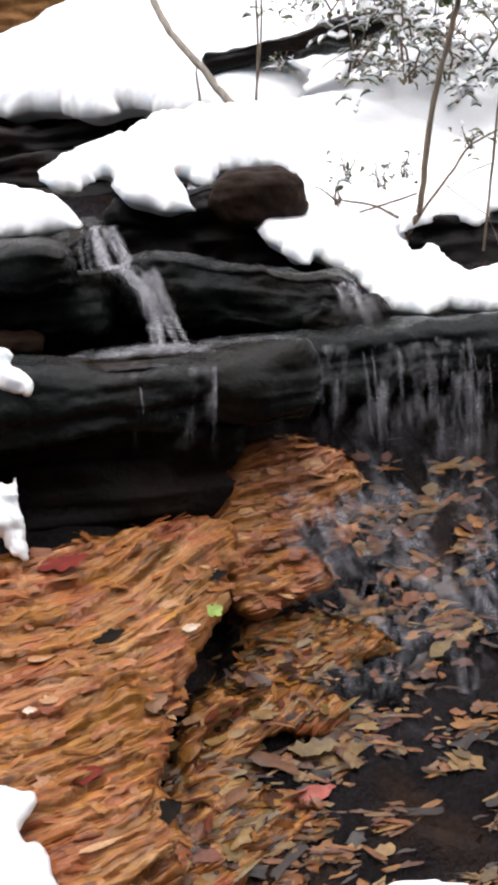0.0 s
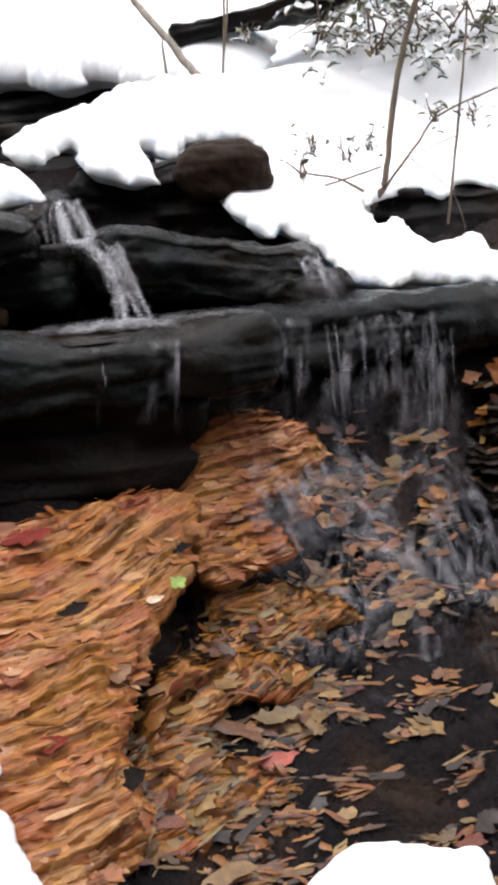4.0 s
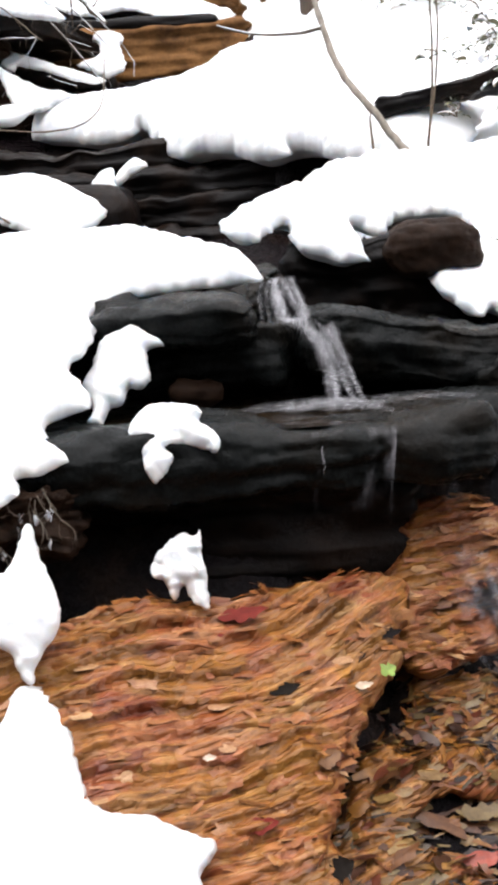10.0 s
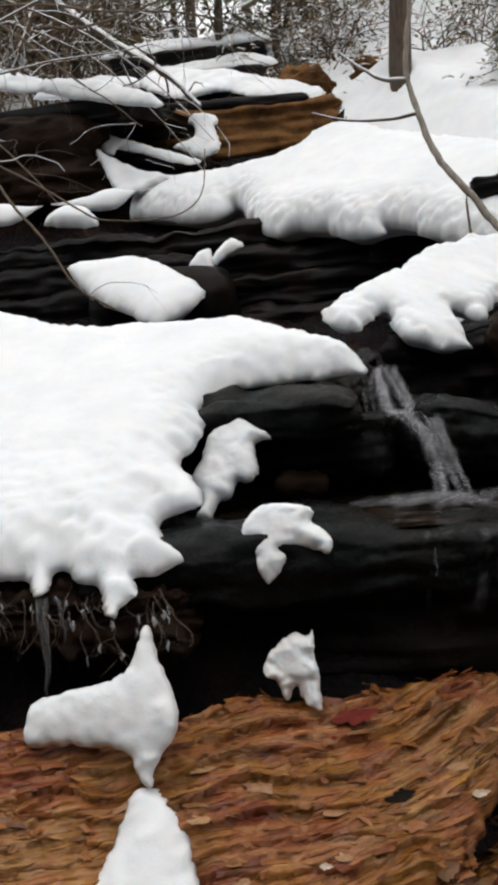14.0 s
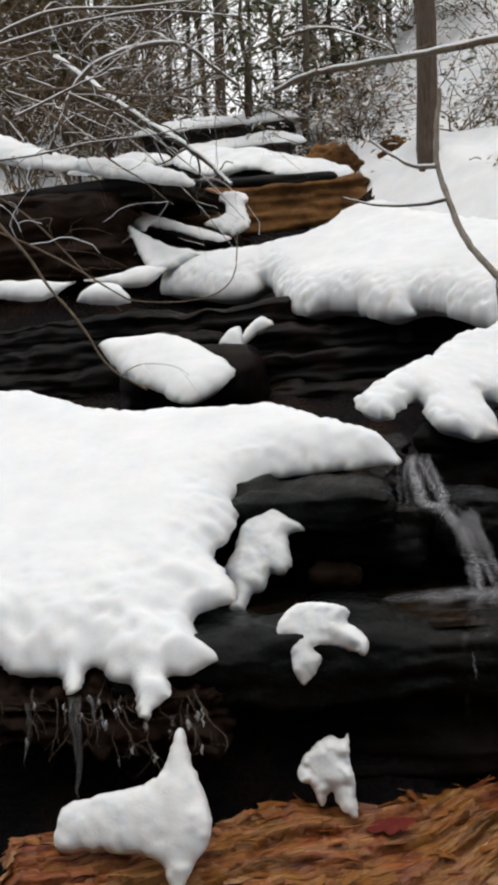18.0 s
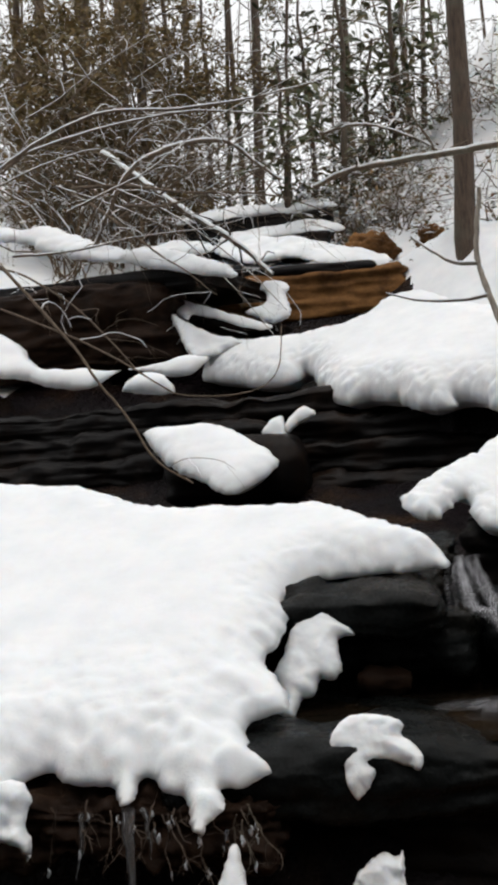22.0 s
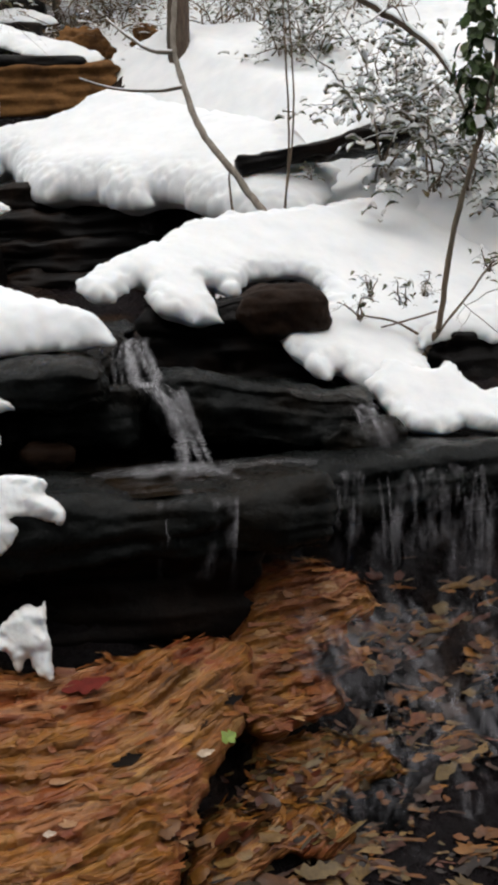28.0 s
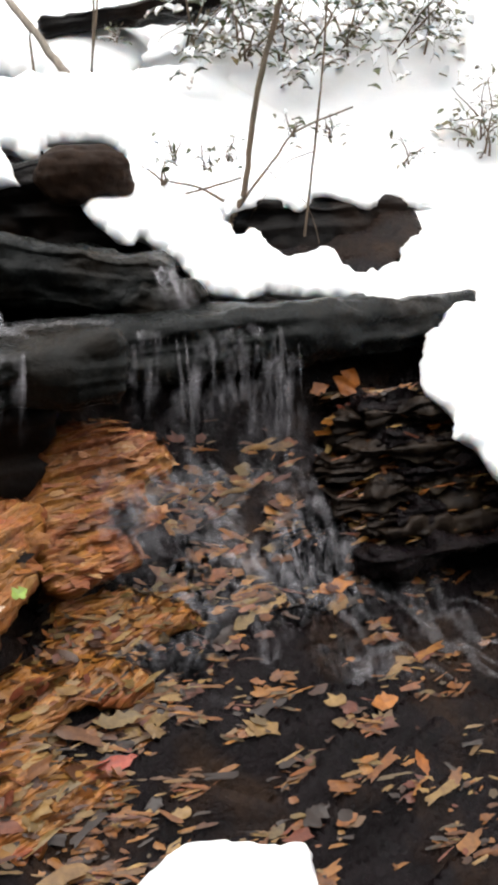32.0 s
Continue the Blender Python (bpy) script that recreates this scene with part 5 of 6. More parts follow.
def undergrowth():
    rng = np.random.default_rng(18)
    pieces, flakes = [], []
    for k in range(75):
        y = rng.uniform(9.6, 17)
        x = rng.uniform(-0.58 * y, (0.02 if k % 3 else -0.30) * y)
        upright = k % 4 == 0
        way = np.array([rng.normal(0, 0.12 if upright else 0.9), rng.normal(0, 0.1), 1.0 if upright else 0.7])
        grow(rng, (x, y, ground_at(x, y) - 0.1 + (0 if upright else rng.uniform(0, 1.2))), way, rng.uniform(1.5, 4.5) if upright else rng.uniform(1.0, 2.6), rng.uniform(0.006, 0.016), 1, pieces, flakes, 0.07 if upright else 0.26, 0.0 if upright else -0.07, 6, 0.25)
    tagged(new("undergrowth", merged("undergrowth", pieces, [WOOD_FAR])), "thin grey-brown bare saplings in the snowy woods", "undergrowth", kind="stuff")
    tagged(new("twig_snow", merged("twig_snow", flakes, [SNOW])), "thin white snow lying along the bare twigs", "snow", kind="stuff")


undergrowth()


def shrub(label, at, size, stems, leaves, leaf, seed, mat, droop=0.6, snowy=0.45, name="shrub", lean=(0, 0, 1), lobed=0, wide=0.42):
    """Thin stems that branch, with drooping leaves near their ends, part of them under snow."""
    rng = np.random.default_rng(seed)
    ob = thing(name, label, "shrub", at=(0, 0, 0))
    wood, flakes = [], []
    for _ in range(stems):
        start = np.array(at) + rng.standard_normal(3) * (0.12, 0.12, 0.02) * size[0]
        way = np.array(lean) + rng.standard_normal(3) * (0.55 * size[0], 0.35 * size[1], 0.3 * size[2])
        grow(rng, start, way, size[2] * rng.uniform(0.7, 1.2), 0.004 + 0.004 * size[2], 2, wood, flakes, 0.28, -0.03, 3, 0.4)
    stems_part = part("stem_tangle", merged("stem_tangle", wood, [WOOD_FAR if at[1] > 9 else TWIG]), ob)
    stems_part["kind"] = "stuff"
    if flakes:
        part("snow_strip", merged("snow_strip", flakes, [SNOW]), stems_part, "thin lines of white snow")["kind"] = "stuff"
    ends = np.array([v[rng.integers(len(v) // 2, len(v))] for v, _ in wood])
    shapes = [leaf_shape(leaf * (0.8 + 0.15 * k), leaf * wide, lobed, -0.5, 0.2, seed + k, 5) for k in range(4)]
    poses, caps, kinds = [], [], []
    for _ in range(leaves):
        p = ends[rng.integers(len(ends))] + rng.standard_normal(3) * leaf * (0.9, 0.9, 0.6)
        way = rng.standard_normal(3) * (1, 1, 0.35) + np.array([0, 0, -droop])
        m = basis_pose(p, way, rng.standard_normal(3) * 0.5 + np.array([0, -0.4, 1.0]), rng.uniform(0.6, 1.2))
        k = rng.integers(4)
        poses.append(m)
        kinds.append(shapes[k])
        if rng.random() < snowy:
            c = m.copy()
            c[:3, :3] *= 1.12
            c[1:3, 3] += np.array([-0.10, 0.12]) * leaf
            caps.append((shapes[k], c))
    leaves_part = part("foliage", joined("foliage", kinds, poses, [mat]), ob)
    leaves_part["kind"] = "stuff"
    if caps:
        part("snow_load", joined("snow_load", [c[0] for c in caps], [c[1] for c in caps], [SNOW]), leaves_part, "white snow caught on the leaves")["kind"] = "stuff"
    return ob


def leafy_crown(label, places, spread, count, leaf, seed, mat, limbs=4, forks=4):
    """High, loose sprays of small leaves on fine twigs."""
    rng = np.random.default_rng(seed)
    ob = thing("evergreen_tree", label, "tree")
    wood, flakes, foot = [], [], np.array(places[0])
    g = ground_at(foot[0], foot[1])
    top = max(p[2] for p in places) + 0.5
    s = np.linspace(0, 1, 10)
    path = np.array([foot[0], foot[1], g - 0.1]) + np.c_[0.03 * np.cumsum(rng.standard_normal((10, 2)), 0), (top - g) * s]
    part("trunk", merged("trunk", [tube(path, 0.05 * (1 - 0.7 * s), 8)], [BARK]), ob)
    for p in places:
        for _ in range(limbs):
            k = int(np.clip((p[2] - g) / (top - g) * 9, 1, 8))
            grow(rng, path[k], np.array(p) - path[k] + rng.standard_normal(3) * spread, np.linalg.norm(np.array(p) - path[k]) + spread * rng.uniform(0.5, 1.3), 0.012, 2, wood, flakes, 0.22, -0.03, forks, 0.12)
    part("limb_tangle", merged("limb_tangle", wood, [WOOD_FAR]), ob)["kind"] = "stuff"
    if flakes:
        part("snow_strip", merged("snow_strip", flakes, [SNOW]), ob, "thin lines of white snow")["kind"] = "stuff"
    ends = np.concatenate([v[len(v) // 2:] for v, _ in wood])
    spots = ends[rng.integers(0, len(ends), count)] + rng.normal(0, leaf * 0.8, (count, 3))
    shapes = [leaf_shape(leaf * (0.8 + 0.2 * k), leaf * 0.40, 0, -0.4, 0.2, seed + k, 4) for k in range(3)]
    poses = [basis_pose(p, rng.standard_normal(3) * (1, 1, 0.4) + np.array([0, 0, -0.5]), rng.standard_normal(3) * 0.6 + np.array([0, -0.5, 0.8]), rng.uniform(0.6, 1.3)) for p in spots]
    part("foliage", joined("foliage", [shapes[k % 3] for k in range(count)], poses, [mat]), ob)["kind"] = "stuff"


OLIVE = material("olive_brown_leaf", leaf_nodes("island", [(0.13, 0.095, 0.03), (0.22, 0.14, 0.04), (0.15, 0.12, 0.035), (0.24, 0.145, 0.045), (0.11, 0.09, 0.025)], 0.6))
for k, (x, y) in enumerate(((-5.6, 10.6), (-4.8, 11.4), (-6.8, 12.4), (-5.6, 13.2), (-7.6, 14.2), (-4.9, 14.2))):
    f = y / 12.0
    leafy_crown("evergreen tree with an olive-brown crown of fine twigs", [(x + a * f, y + 0.2 * math.sin(a * 5 + k), 5.3 * f + b * f) for a, b in ((0.1, 0.9), (-0.7, 1.5), (0.6, 2.1), (-0.4, 2.7), (0.5, 3.3))], 0.6, 5600, 0.084, 150 + k, OLIVE)
for k, (x, y, z) in enumerate(((-1.55, 11.2, 6.5), (-2.9, 12.6, 7.4), (-2.13, 10.6, 6.48), (-1.58, 11.4, 7.04), (-2.61, 10.4, 5.45), (-1.92, 11.0, 5.93))):
    leafy_crown("young evergreen with dark drooping leaves and snow", [(x, y, z), (x + 0.3, y, z + 0.5), (x - 0.3, y, z + 0.8), (x + 0.1, y, z - 0.6)], 0.4, 300, 0.13, 170 + k, EVERGREEN, 2, 2)


# the branches over the stream
hero_branch("fallen_branch", "pale barkless branch stuck in the snow bank", [(0.04, 4.52, 2.04), (-0.04, 4.6, 2.15), (-0.17, 4.7, 2.34), (-0.3, 4.8, 2.53), (-0.38, 4.9, 2.76), (-0.43, 5.0, 2.96), (-0.43, 5.05, 3.13), (-0.40, 5.1, 3.37)], 0.020, 0.012, PALE, False)
hero_branch("side_branch", "thin grey side branch over the snow bank", [(-0.43, 5.0, 2.95), (-0.55, 5.05, 2.98), (-0.66, 5.1, 3.06), (-0.78, 5.15, 3.17)], 0.012, 0.006, PALE, True)
hero_branch("side_branch", "thin curved side branch over the snow bank", [(-0.39, 4.9, 2.76), (-0.52, 4.95, 2.76), (-0.73, 5.0, 2.79), (-0.92, 5.05, 2.86)], 0.010, 0.004, TWIG, True)
hero_branch("vine", "thin brown stem hanging to the snow", [(0.09, 4.8, 2.14), (0.12, 4.8, 2.46), (0.12, 4.8, 2.76), (0.11, 4.8, 3.4)], 0.006, 0.004, TWIG, False)
hero_branch("vine", "thin brown stem hanging to the snow", [(0.085, 4.82, 2.14), (0.14, 4.82, 2.5), (0.15, 4.82, 2.8), (0.13, 4.82, 3.4)], 0.005, 0.004, TWIG, False)
hero_branch("vine", "short frayed stem below the pale branch", [(-0.16, 4.62, 2.13), (-0.17, 4.66, 2.25), (-0.17, 4.70, 2.34)], 0.007, 0.004, TWIG, False)
hero_branch("arching_branch", "arching bare branch lined with snow", [(-3.49, 7.0, 3.9), (-3.21, 7.0, 4.42), (-2.93, 7.1, 4.62), (-2.62, 7.2, 4.69), (-2.42, 7.3, 4.68), (-2.22, 7.4, 4.51), (-2.06, 7.5, 4.38)], 0.022, 0.012, TWIG, True, 5, 3)
hero_branch("arching_branch", "long bare branch lined with snow", [(-3.94, 6.0, 4.16), (-3.45, 6.1, 4.46), (-3.01, 6.2, 4.62), (-2.52, 6.4, 4.64), (-2.02, 6.6, 4.71), (-1.6, 6.8, 4.83)], 0.014, 0.006, TWIG, True, 7, 4)
hero_branch("arching_branch", "long bare branch lined with snow", [(-4.09, 6.4, 4.43), (-3.56, 6.5, 4.59), (-3.05, 6.6, 4.69), (-2.49, 6.7, 4.73), (-1.89, 6.9, 4.67)], 0.013, 0.006, TWIG, True, 7, 5)
hero_branch("fallen_branch", "thick fallen branch dusted with snow", [(-3.93, 8.2, 5.12), (-3.44, 8.0, 4.7), (-2.9, 7.8, 4.25), (-2.49, 7.6, 3.94), (-2.17, 7.5, 3.61)], 0.036, 0.020, BARK, True, 6, 6)
hero_branch("snowy_branch", "low branch with a thick line of snow", [(-1.63, 6.8, 4.05), (-1.36, 6.7, 4.1), (-0.99, 6.6, 4.08), (-0.59, 6.5, 4.05), (-0.19, 6.3, 4.0), (0.6, 6.1, 3.95)], 0.016, 0.024, TWIG, True, 5, 7)
hero_branch("arching_branch", "thin branch arched under snow", [(-1.69, 7.6, 4.74), (-1.44, 7.5, 4.73), (-1.2, 7.4, 4.64), (-0.93, 7.3, 4.47), (-0.76, 7.2, 4.32)], 0.012, 0.007, TWIG, True, 3, 8)
hero_branch("bare_twig", "long bare twig reaching over the stream", [(-2.72, 4.2, 3.05), (-2.54, 4.2, 2.84), (-2.33, 4.2, 2.59), (-2.22, 4.2, 2.42), (-2.07, 4.2, 2.23), (-1.94, 4.2, 2.02), (-1.76, 4.2, 1.9)], 0.009, 0.005, TWIG, False, 2, 9)
hero_branch("bare_twig", "thin looping twig over the stream", [(-2.85, 4.4, 2.88), (-2.59, 4.4, 2.76), (-2.37, 4.4, 2.65), (-2.15, 4.4, 2.52), (-1.96, 4.4, 2.39), (-1.86, 4.4, 2.34), (-1.66, 4.5, 2.33), (-1.51, 4.6, 2.37), (-1.44, 4.7, 2.48), (-1.44, 4.8, 2.7)], 0.006, 0.003, TWIG, False, 2, 10)
rng = np.random.default_rng(52)
for k in range(16):
    y = rng.uniform(5.8, 7.8)
    x, z = -0.60 * y + rng.uniform(-0.3, 0.9), rng.uniform(0.56, 0.70) * y
    pts, way = [(x, y, z)], np.array([1.0, 0.0, rng.uniform(-0.45, 0.55)])
    for _ in range(5):
        way = way + np.array([0, 0, rng.normal(-0.08, 0.22)])
        pts.append(tuple(np.array(pts[-1]) + way * rng.uniform(0.2, 0.45) + np.array([0, rng.normal(0, 0.05), 0])))
    hero_branch("bare_branch", "thin bare branch with side twigs, dusted with snow", pts, rng.uniform(0.007, 0.014), 0.003, TWIG, k % 3 == 0, 8, 300 + k)
# saplings on the snow bank
hero_branch("sapling", "slim grey sapling growing from the snow bank", [(0.56, 3.62, 1.42), (0.59, 3.62, 1.50), (0.63, 3.62, 1.58), (0.67, 3.60, 1.85), (0.72, 3.58, 2.05), (0.77, 3.56, 2.22), (0.82, 3.54, 2.43), (0.9, 3.5, 2.8)], 0.013, 0.008, TWIG, False, 0, 11, "sapling")
hero_branch("sapling", "very thin bare sapling in the snow", [(0.85, 3.62, 1.40), (0.90, 3.62, 1.76), (0.93, 3.62, 2.0), (0.95, 3.62, 2.23), (0.98, 3.62, 2.6)], 0.005, 0.003, TWIG, False, 1, 12, "sapling")
hero_branch("bare_twig", "thin twig leaning across the snow", [(0.54, 3.62, 1.42), (0.64, 3.62, 1.56), (0.75, 3.62, 1.69), (0.83, 3.62, 1.78), (1.04, 3.62, 1.86)], 0.006, 0.003, TWIG, False, 1, 13)
hero_branch("bare_twig", "small broken twig on the snow", [(0.55, 3.62, 1.54), (0.46, 3.62, 1.59), (0.33, 3.62, 1.62)], 0.005, 0.003, TWIG, False, 0, 14)
hero_branch("bare_twig", "small bent twig on the snow", [(0.62, 3.62, 1.62), (0.50, 3.62, 1.59), (0.41, 3.62, 1.57)], 0.004, 0.003, TWIG, False, 0, 15)
hero_branch("hanging_branch", "dark branch hanging over the bank", [(0.30, 4.5, 3.15), (0.45, 4.4, 2.98), (0.63, 4.3, 2.82), (0.77, 4.2, 2.65), (0.84, 4.1, 2.42)], 0.018, 0.012, BARK, True, 3, 16)
# shrubs
for k, (x, y, z, n) in enumerate(((0.62, 5.00, 2.30, 300), (0.90, 4.80, 2.20, 420), (1.25, 4.85, 2.20, 420), (1.6, 4.80, 2.15, 400), (0.75, 5.6, 2.7, 460))):
    shrub("evergreen shrub with drooping leaves under snow on the bank", (x, y, z), (0.75, 0.5, 0.62), 7, int(n * 0.75), 0.058, 21 + k, EVERGREEN if k % 3 == 1 else PALE_GREEN, droop=1.8, snowy=0.85, wide=0.62, name="evergreen_shrub", lean=(0, -0.25, 0.8))
shrub("thin leafy shrub half hidden in snow", (1.80, 4.3, 1.70), (0.4, 0.3, 0.35), 8, 130, 0.05, 33, PALE_GREEN, name="evergreen_shrub")


def ivy():
    """Dense rounded green leaves climbing round the upper stem of the sapling."""
    rng = np.random.default_rng(24)
    ob = thing("ivy", "dense dark green ivy climbing the sapling, dusted with snow", "ivy")
    shapes = [leaf_shape(0.055, 0.046, 0, -0.3, 0.15, 90 + k, 6) for k in range(4)]
    poses, caps = [], []
    for _ in range(240):
        s = rng.random()
        a = rng.uniform(0, 2 * np.pi)
        r = (0.042 + 0.050 * abs(lattice(np.array([s * 9, 1.0, 2.0]))[0])) * rng.uniform(0.4, 1.1)
        p = np.array([0.765 + 0.03 * s + r * math.cos(a), 3.57 - 0.04 * s + r * math.sin(a), 2.25 + 0.62 * s])
        out = np.array([math.cos(a), math.sin(a), 0.45]) + 0.3 * rng.standard_normal(3)
        m = basis_pose(p, np.array([0, 0, -1.0]) + 0.4 * rng.standard_normal(3), out, rng.uniform(0.6, 1.1))
        poses.append(m)
        if rng.random() < 0.12:
            c = m.copy()
            c[:3, 3] += 0.006 * c[:3, 2]
            caps.append(c)
    crown = part("foliage", joined("foliage", [shapes[k % 4] for k in range(len(poses))], poses, [IVY]), ob)
    crown["kind"] = "stuff"
    part("snow_load", joined("snow_load", [shapes[k % 4] for k in range(len(caps))], caps, [SNOW]), crown, "white snow caught on the leaves")["kind"] = "stuff"


IVY = material("ivy_leaf", leaf_nodes("island", [(0.035, 0.075, 0.015), (0.06, 0.11, 0.02), (0.045, 0.085, 0.02), (0.08, 0.12, 0.03)], 0.4))
ivy()

shrub("leafy evergreen shrub above the ochre shelf", (-2.55, 10.9, 4.6), (0.6, 0.5, 1.2), 9, 420, 0.10, 25, EVERGREEN, 0.7, 0.5, "evergreen_shrub")
shrub("brown-leaved shrub on a bare soil bank", (-1.30, 9.0, 4.25), (0.5, 0.3, 0.75), 14, 520, 0.065, 26, BROWNISH, 0.6, 0.45, "withered_shrub")
shrub("snowy evergreen low on the hillside", (0.35, 7.6, 3.5), (0.7, 0.4, 0.5), 12, 380, 0.06, 27, EVERGREEN, 0.6, 0.6, "evergreen_shrub")
for k, (x, y, h) in enumerate(((-5.0, 9.6, 1.4), (-4.2, 10.3, 1.5), (-5.8, 10.8, 1.9), (-4.9, 12.5, 2.4), (-6.6, 12.0, 2.6), (-3.4, 13.0, 2.2), (-1.8, 13.5, 2.0), (-2.6, 14.5, 3.0), (-5.2, 15.0, 3.2), (-7.5, 14.0, 3.2))):
    shrub("tangle of thin bare twigs dusted with snow", (x, y, ground_at(x, y)), (1.3, 0.8, h), 6, 60, 0.055, 30 + k, BROWNISH, 0.5, 0.6, "bare_shrub", (0.2, -0.1, 0.8))
for k, (x, y, z) in enumerate(((-5.1, 9.8, 6.7), (-4.9, 10.8, 7.0), (-5.5, 10.4, 6.3), (-5.0, 11.6, 7.9), (-4.7, 12.5, 7.3), (-5.4, 12.0, 6.8))):
    g = ground_at(x, y)
    shrub("olive-brown evergreen with fine twigs in the woods", (x, y, g), (0.9, 0.7, z - g + 0.4), 12, 800, 0.05, 110 + k, BROWNISH, 0.5, 0.3, "evergreen_shrub", (0.05, 0, 1.9))
for k, (x, y, h) in enumerate(((-2.0, 10.6, 0.9), (-1.6, 11.0, 0.8), (-1.3, 10.4, 0.9), (-0.9, 11.2, 0.9), (-1.9, 12.0, 1.2), (-1.1, 12.2, 1.0), (-0.4, 10.8, 0.8), (0.2, 11.0, 0.8), (-1.75, 10.1, 0.6), (-2.4, 11.4, 1.1), (0.5, 8.6, 1.1), (-0.1, 9.2, 1.1), (0.9, 9.4, 1.1), (0.3, 7.5, 0.6), (-0.35, 8.7, 0.9), (0.1, 10.0, 1.3))):
    shrub("snow-laden low shrub on the hillside", (x, y, ground_at(x, y)), (1.0, 0.6, h), 12, 230, 0.065, 210 + k, EVERGREEN if k % 2 else BROWNISH, 0.6, 0.6, "bare_shrub", (0.1, -0.2, 0.8))
for k, (x, y, z) in enumerate(((0.38, 3.62, 1.68), (0.49, 3.62, 1.65), (0.58, 3.62, 1.68), (0.33, 3.60, 1.60), (0.82, 3.62, 1.76), (0.95, 3.62, 1.75), (1.29, 3.80, 1.66), (0.22, 4.6, 2.25))):
    shrub("sprig of dark leaves above the snow", (x, y, z), (0.08, 0.06, 0.10), 3, 14, 0.035, 45 + k, EVERGREEN, 0.8, 0.1, "leafy_sprig")


# ---- water and ice ----
def water_nodes(low, high):
    def build(n, l, p):
        v = coords(n, l, (1, 1, 1), "UV")
        streak = noise_tex(n, l, coords(n, l, (7, 17, 1), "UV"), 1.0, 6, 0.75)
        split = n.new("ShaderNodeSeparateXYZ")
        l.new(v, split.inputs[0])
        edge = ramp(n, l, split.outputs[0], [(0.0, (0, 0, 0)), (0.35, (1, 1, 1)), (0.65, (1, 1, 1)), (1.0, (0, 0, 0))])
        body = ramp(n, l, streak, [(0.40, (low,) * 3), (0.62, (high,) * 3)])
        l.new(mixed(n, l, 1.0, body, edge, "MULTIPLY"), p.inputs["Alpha"])
        p.inputs["Base Color"].default_value = (0.68, 0.67, 0.71, 1)
        p.inputs["Roughness"].default_value, p.inputs["IOR"].default_value = 0.25, 1.33
        bumped(n, l, p, streak, 0.4, 0.01)
    return build


def veil_nodes(across, down, low, high, top):
    def build(n, l, p):
        def layer(name, scale):
            u, mp = n.new("ShaderNodeUVMap"), n.new("ShaderNodeMapping")
            u.uv_map = name
            mp.inputs["Scale"].default_value = (*scale, 1)
            l.new(u.outputs[0], mp.inputs["Vector"])
            return mp.outputs[0]
        streak = noise_tex(n, l, layer("flow", (across, down)), 1.0, 5, 0.65)
        patch = noise_tex(n, l, layer("flow", (across * 0.16, down * 0.7)), 1.0, 3, 0.6)
        split = n.new("ShaderNodeSeparateXYZ")
        l.new(layer("edge", (1, 1)), split.inputs[0])
        sides = ramp(n, l, split.outputs[0], [(0.0, (0, 0, 0)), (0.15, (1, 1, 1)), (0.85, (1, 1, 1)), (1.0, (0, 0, 0))])
        ends = ramp(n, l, split.outputs[1], [(0.0, (0, 0, 0)), (0.12, (1, 1, 1)), (0.55, (0.8, 0.8, 0.8)), (1.0, (0, 0, 0))])
        a = mixed(n, l, 1.0, ramp(n, l, streak, [(low, (0, 0, 0)), (high, (top,) * 3)]), ramp(n, l, patch, [(0.48, (0, 0, 0)), (0.62, (1, 1, 1))]), "MULTIPLY")
        a = mixed(n, l, 1.0, mixed(n, l, 1.0, a, sides, "MULTIPLY"), ends, "MULTIPLY")
        l.new(a, p.inputs["Alpha"])
        p.inputs["Base Color"].default_value = (0.66, 0.64, 0.69, 1)
        p.inputs["Roughness"].default_value, p.inputs["IOR"].default_value = 0.3, 1.33
        bumped(n, l, p, streak, 0.4, 0.01)
    return build


CURTAIN = material("thin_falling_water", veil_nodes(46, 6.5, 0.42, 0.82, 0.6))
RUNNEL = material("streaming_water", veil_nodes(36, 7.5, 0.42, 0.88, 0.42))
WATER = material("falling_water", water_nodes(0.0, 0.22))
FILM = material("running_water", water_nodes(0.0, 0.13))


def pool_nodes(n, l, p):
    v = coords(n, l)
    l.new(ramp(n, l, noise_tex(n, l, v, 7, 5, 0.65), [(0.35, (0.005, 0.0045, 0.0035)), (0.55, (0.012, 0.008, 0.0045)), (0.7, (0.024, 0.014, 0.006))]), p.inputs["Base Color"])
    p.inputs["Roughness"].default_value, p.inputs["IOR"].default_value = 0.08, 1.33
    bumped(n, l, p, noise_tex(n, l, coords(n, l, (1, 1.6, 1)), 28, 3, 0.5), 0.25, 0.006)


POOL = material("shallow_brown_water", pool_nodes)


def clear_ice(n, l, p):
    p.inputs["Base Color"].default_value = (0.93, 0.95, 0.97, 1)
    p.inputs["Roughness"].default_value, p.inputs["IOR"].default_value = 0.06, 1.31
    p.inputs["Transmission Weight"].default_value = 0.95
    bumped(n, l, p, noise_tex(n, l, coords(n, l, (30, 30, 9)), 3, 4, 0.6), 0.4, 0.004)


ICE = material("clear_ice", clear_ice)


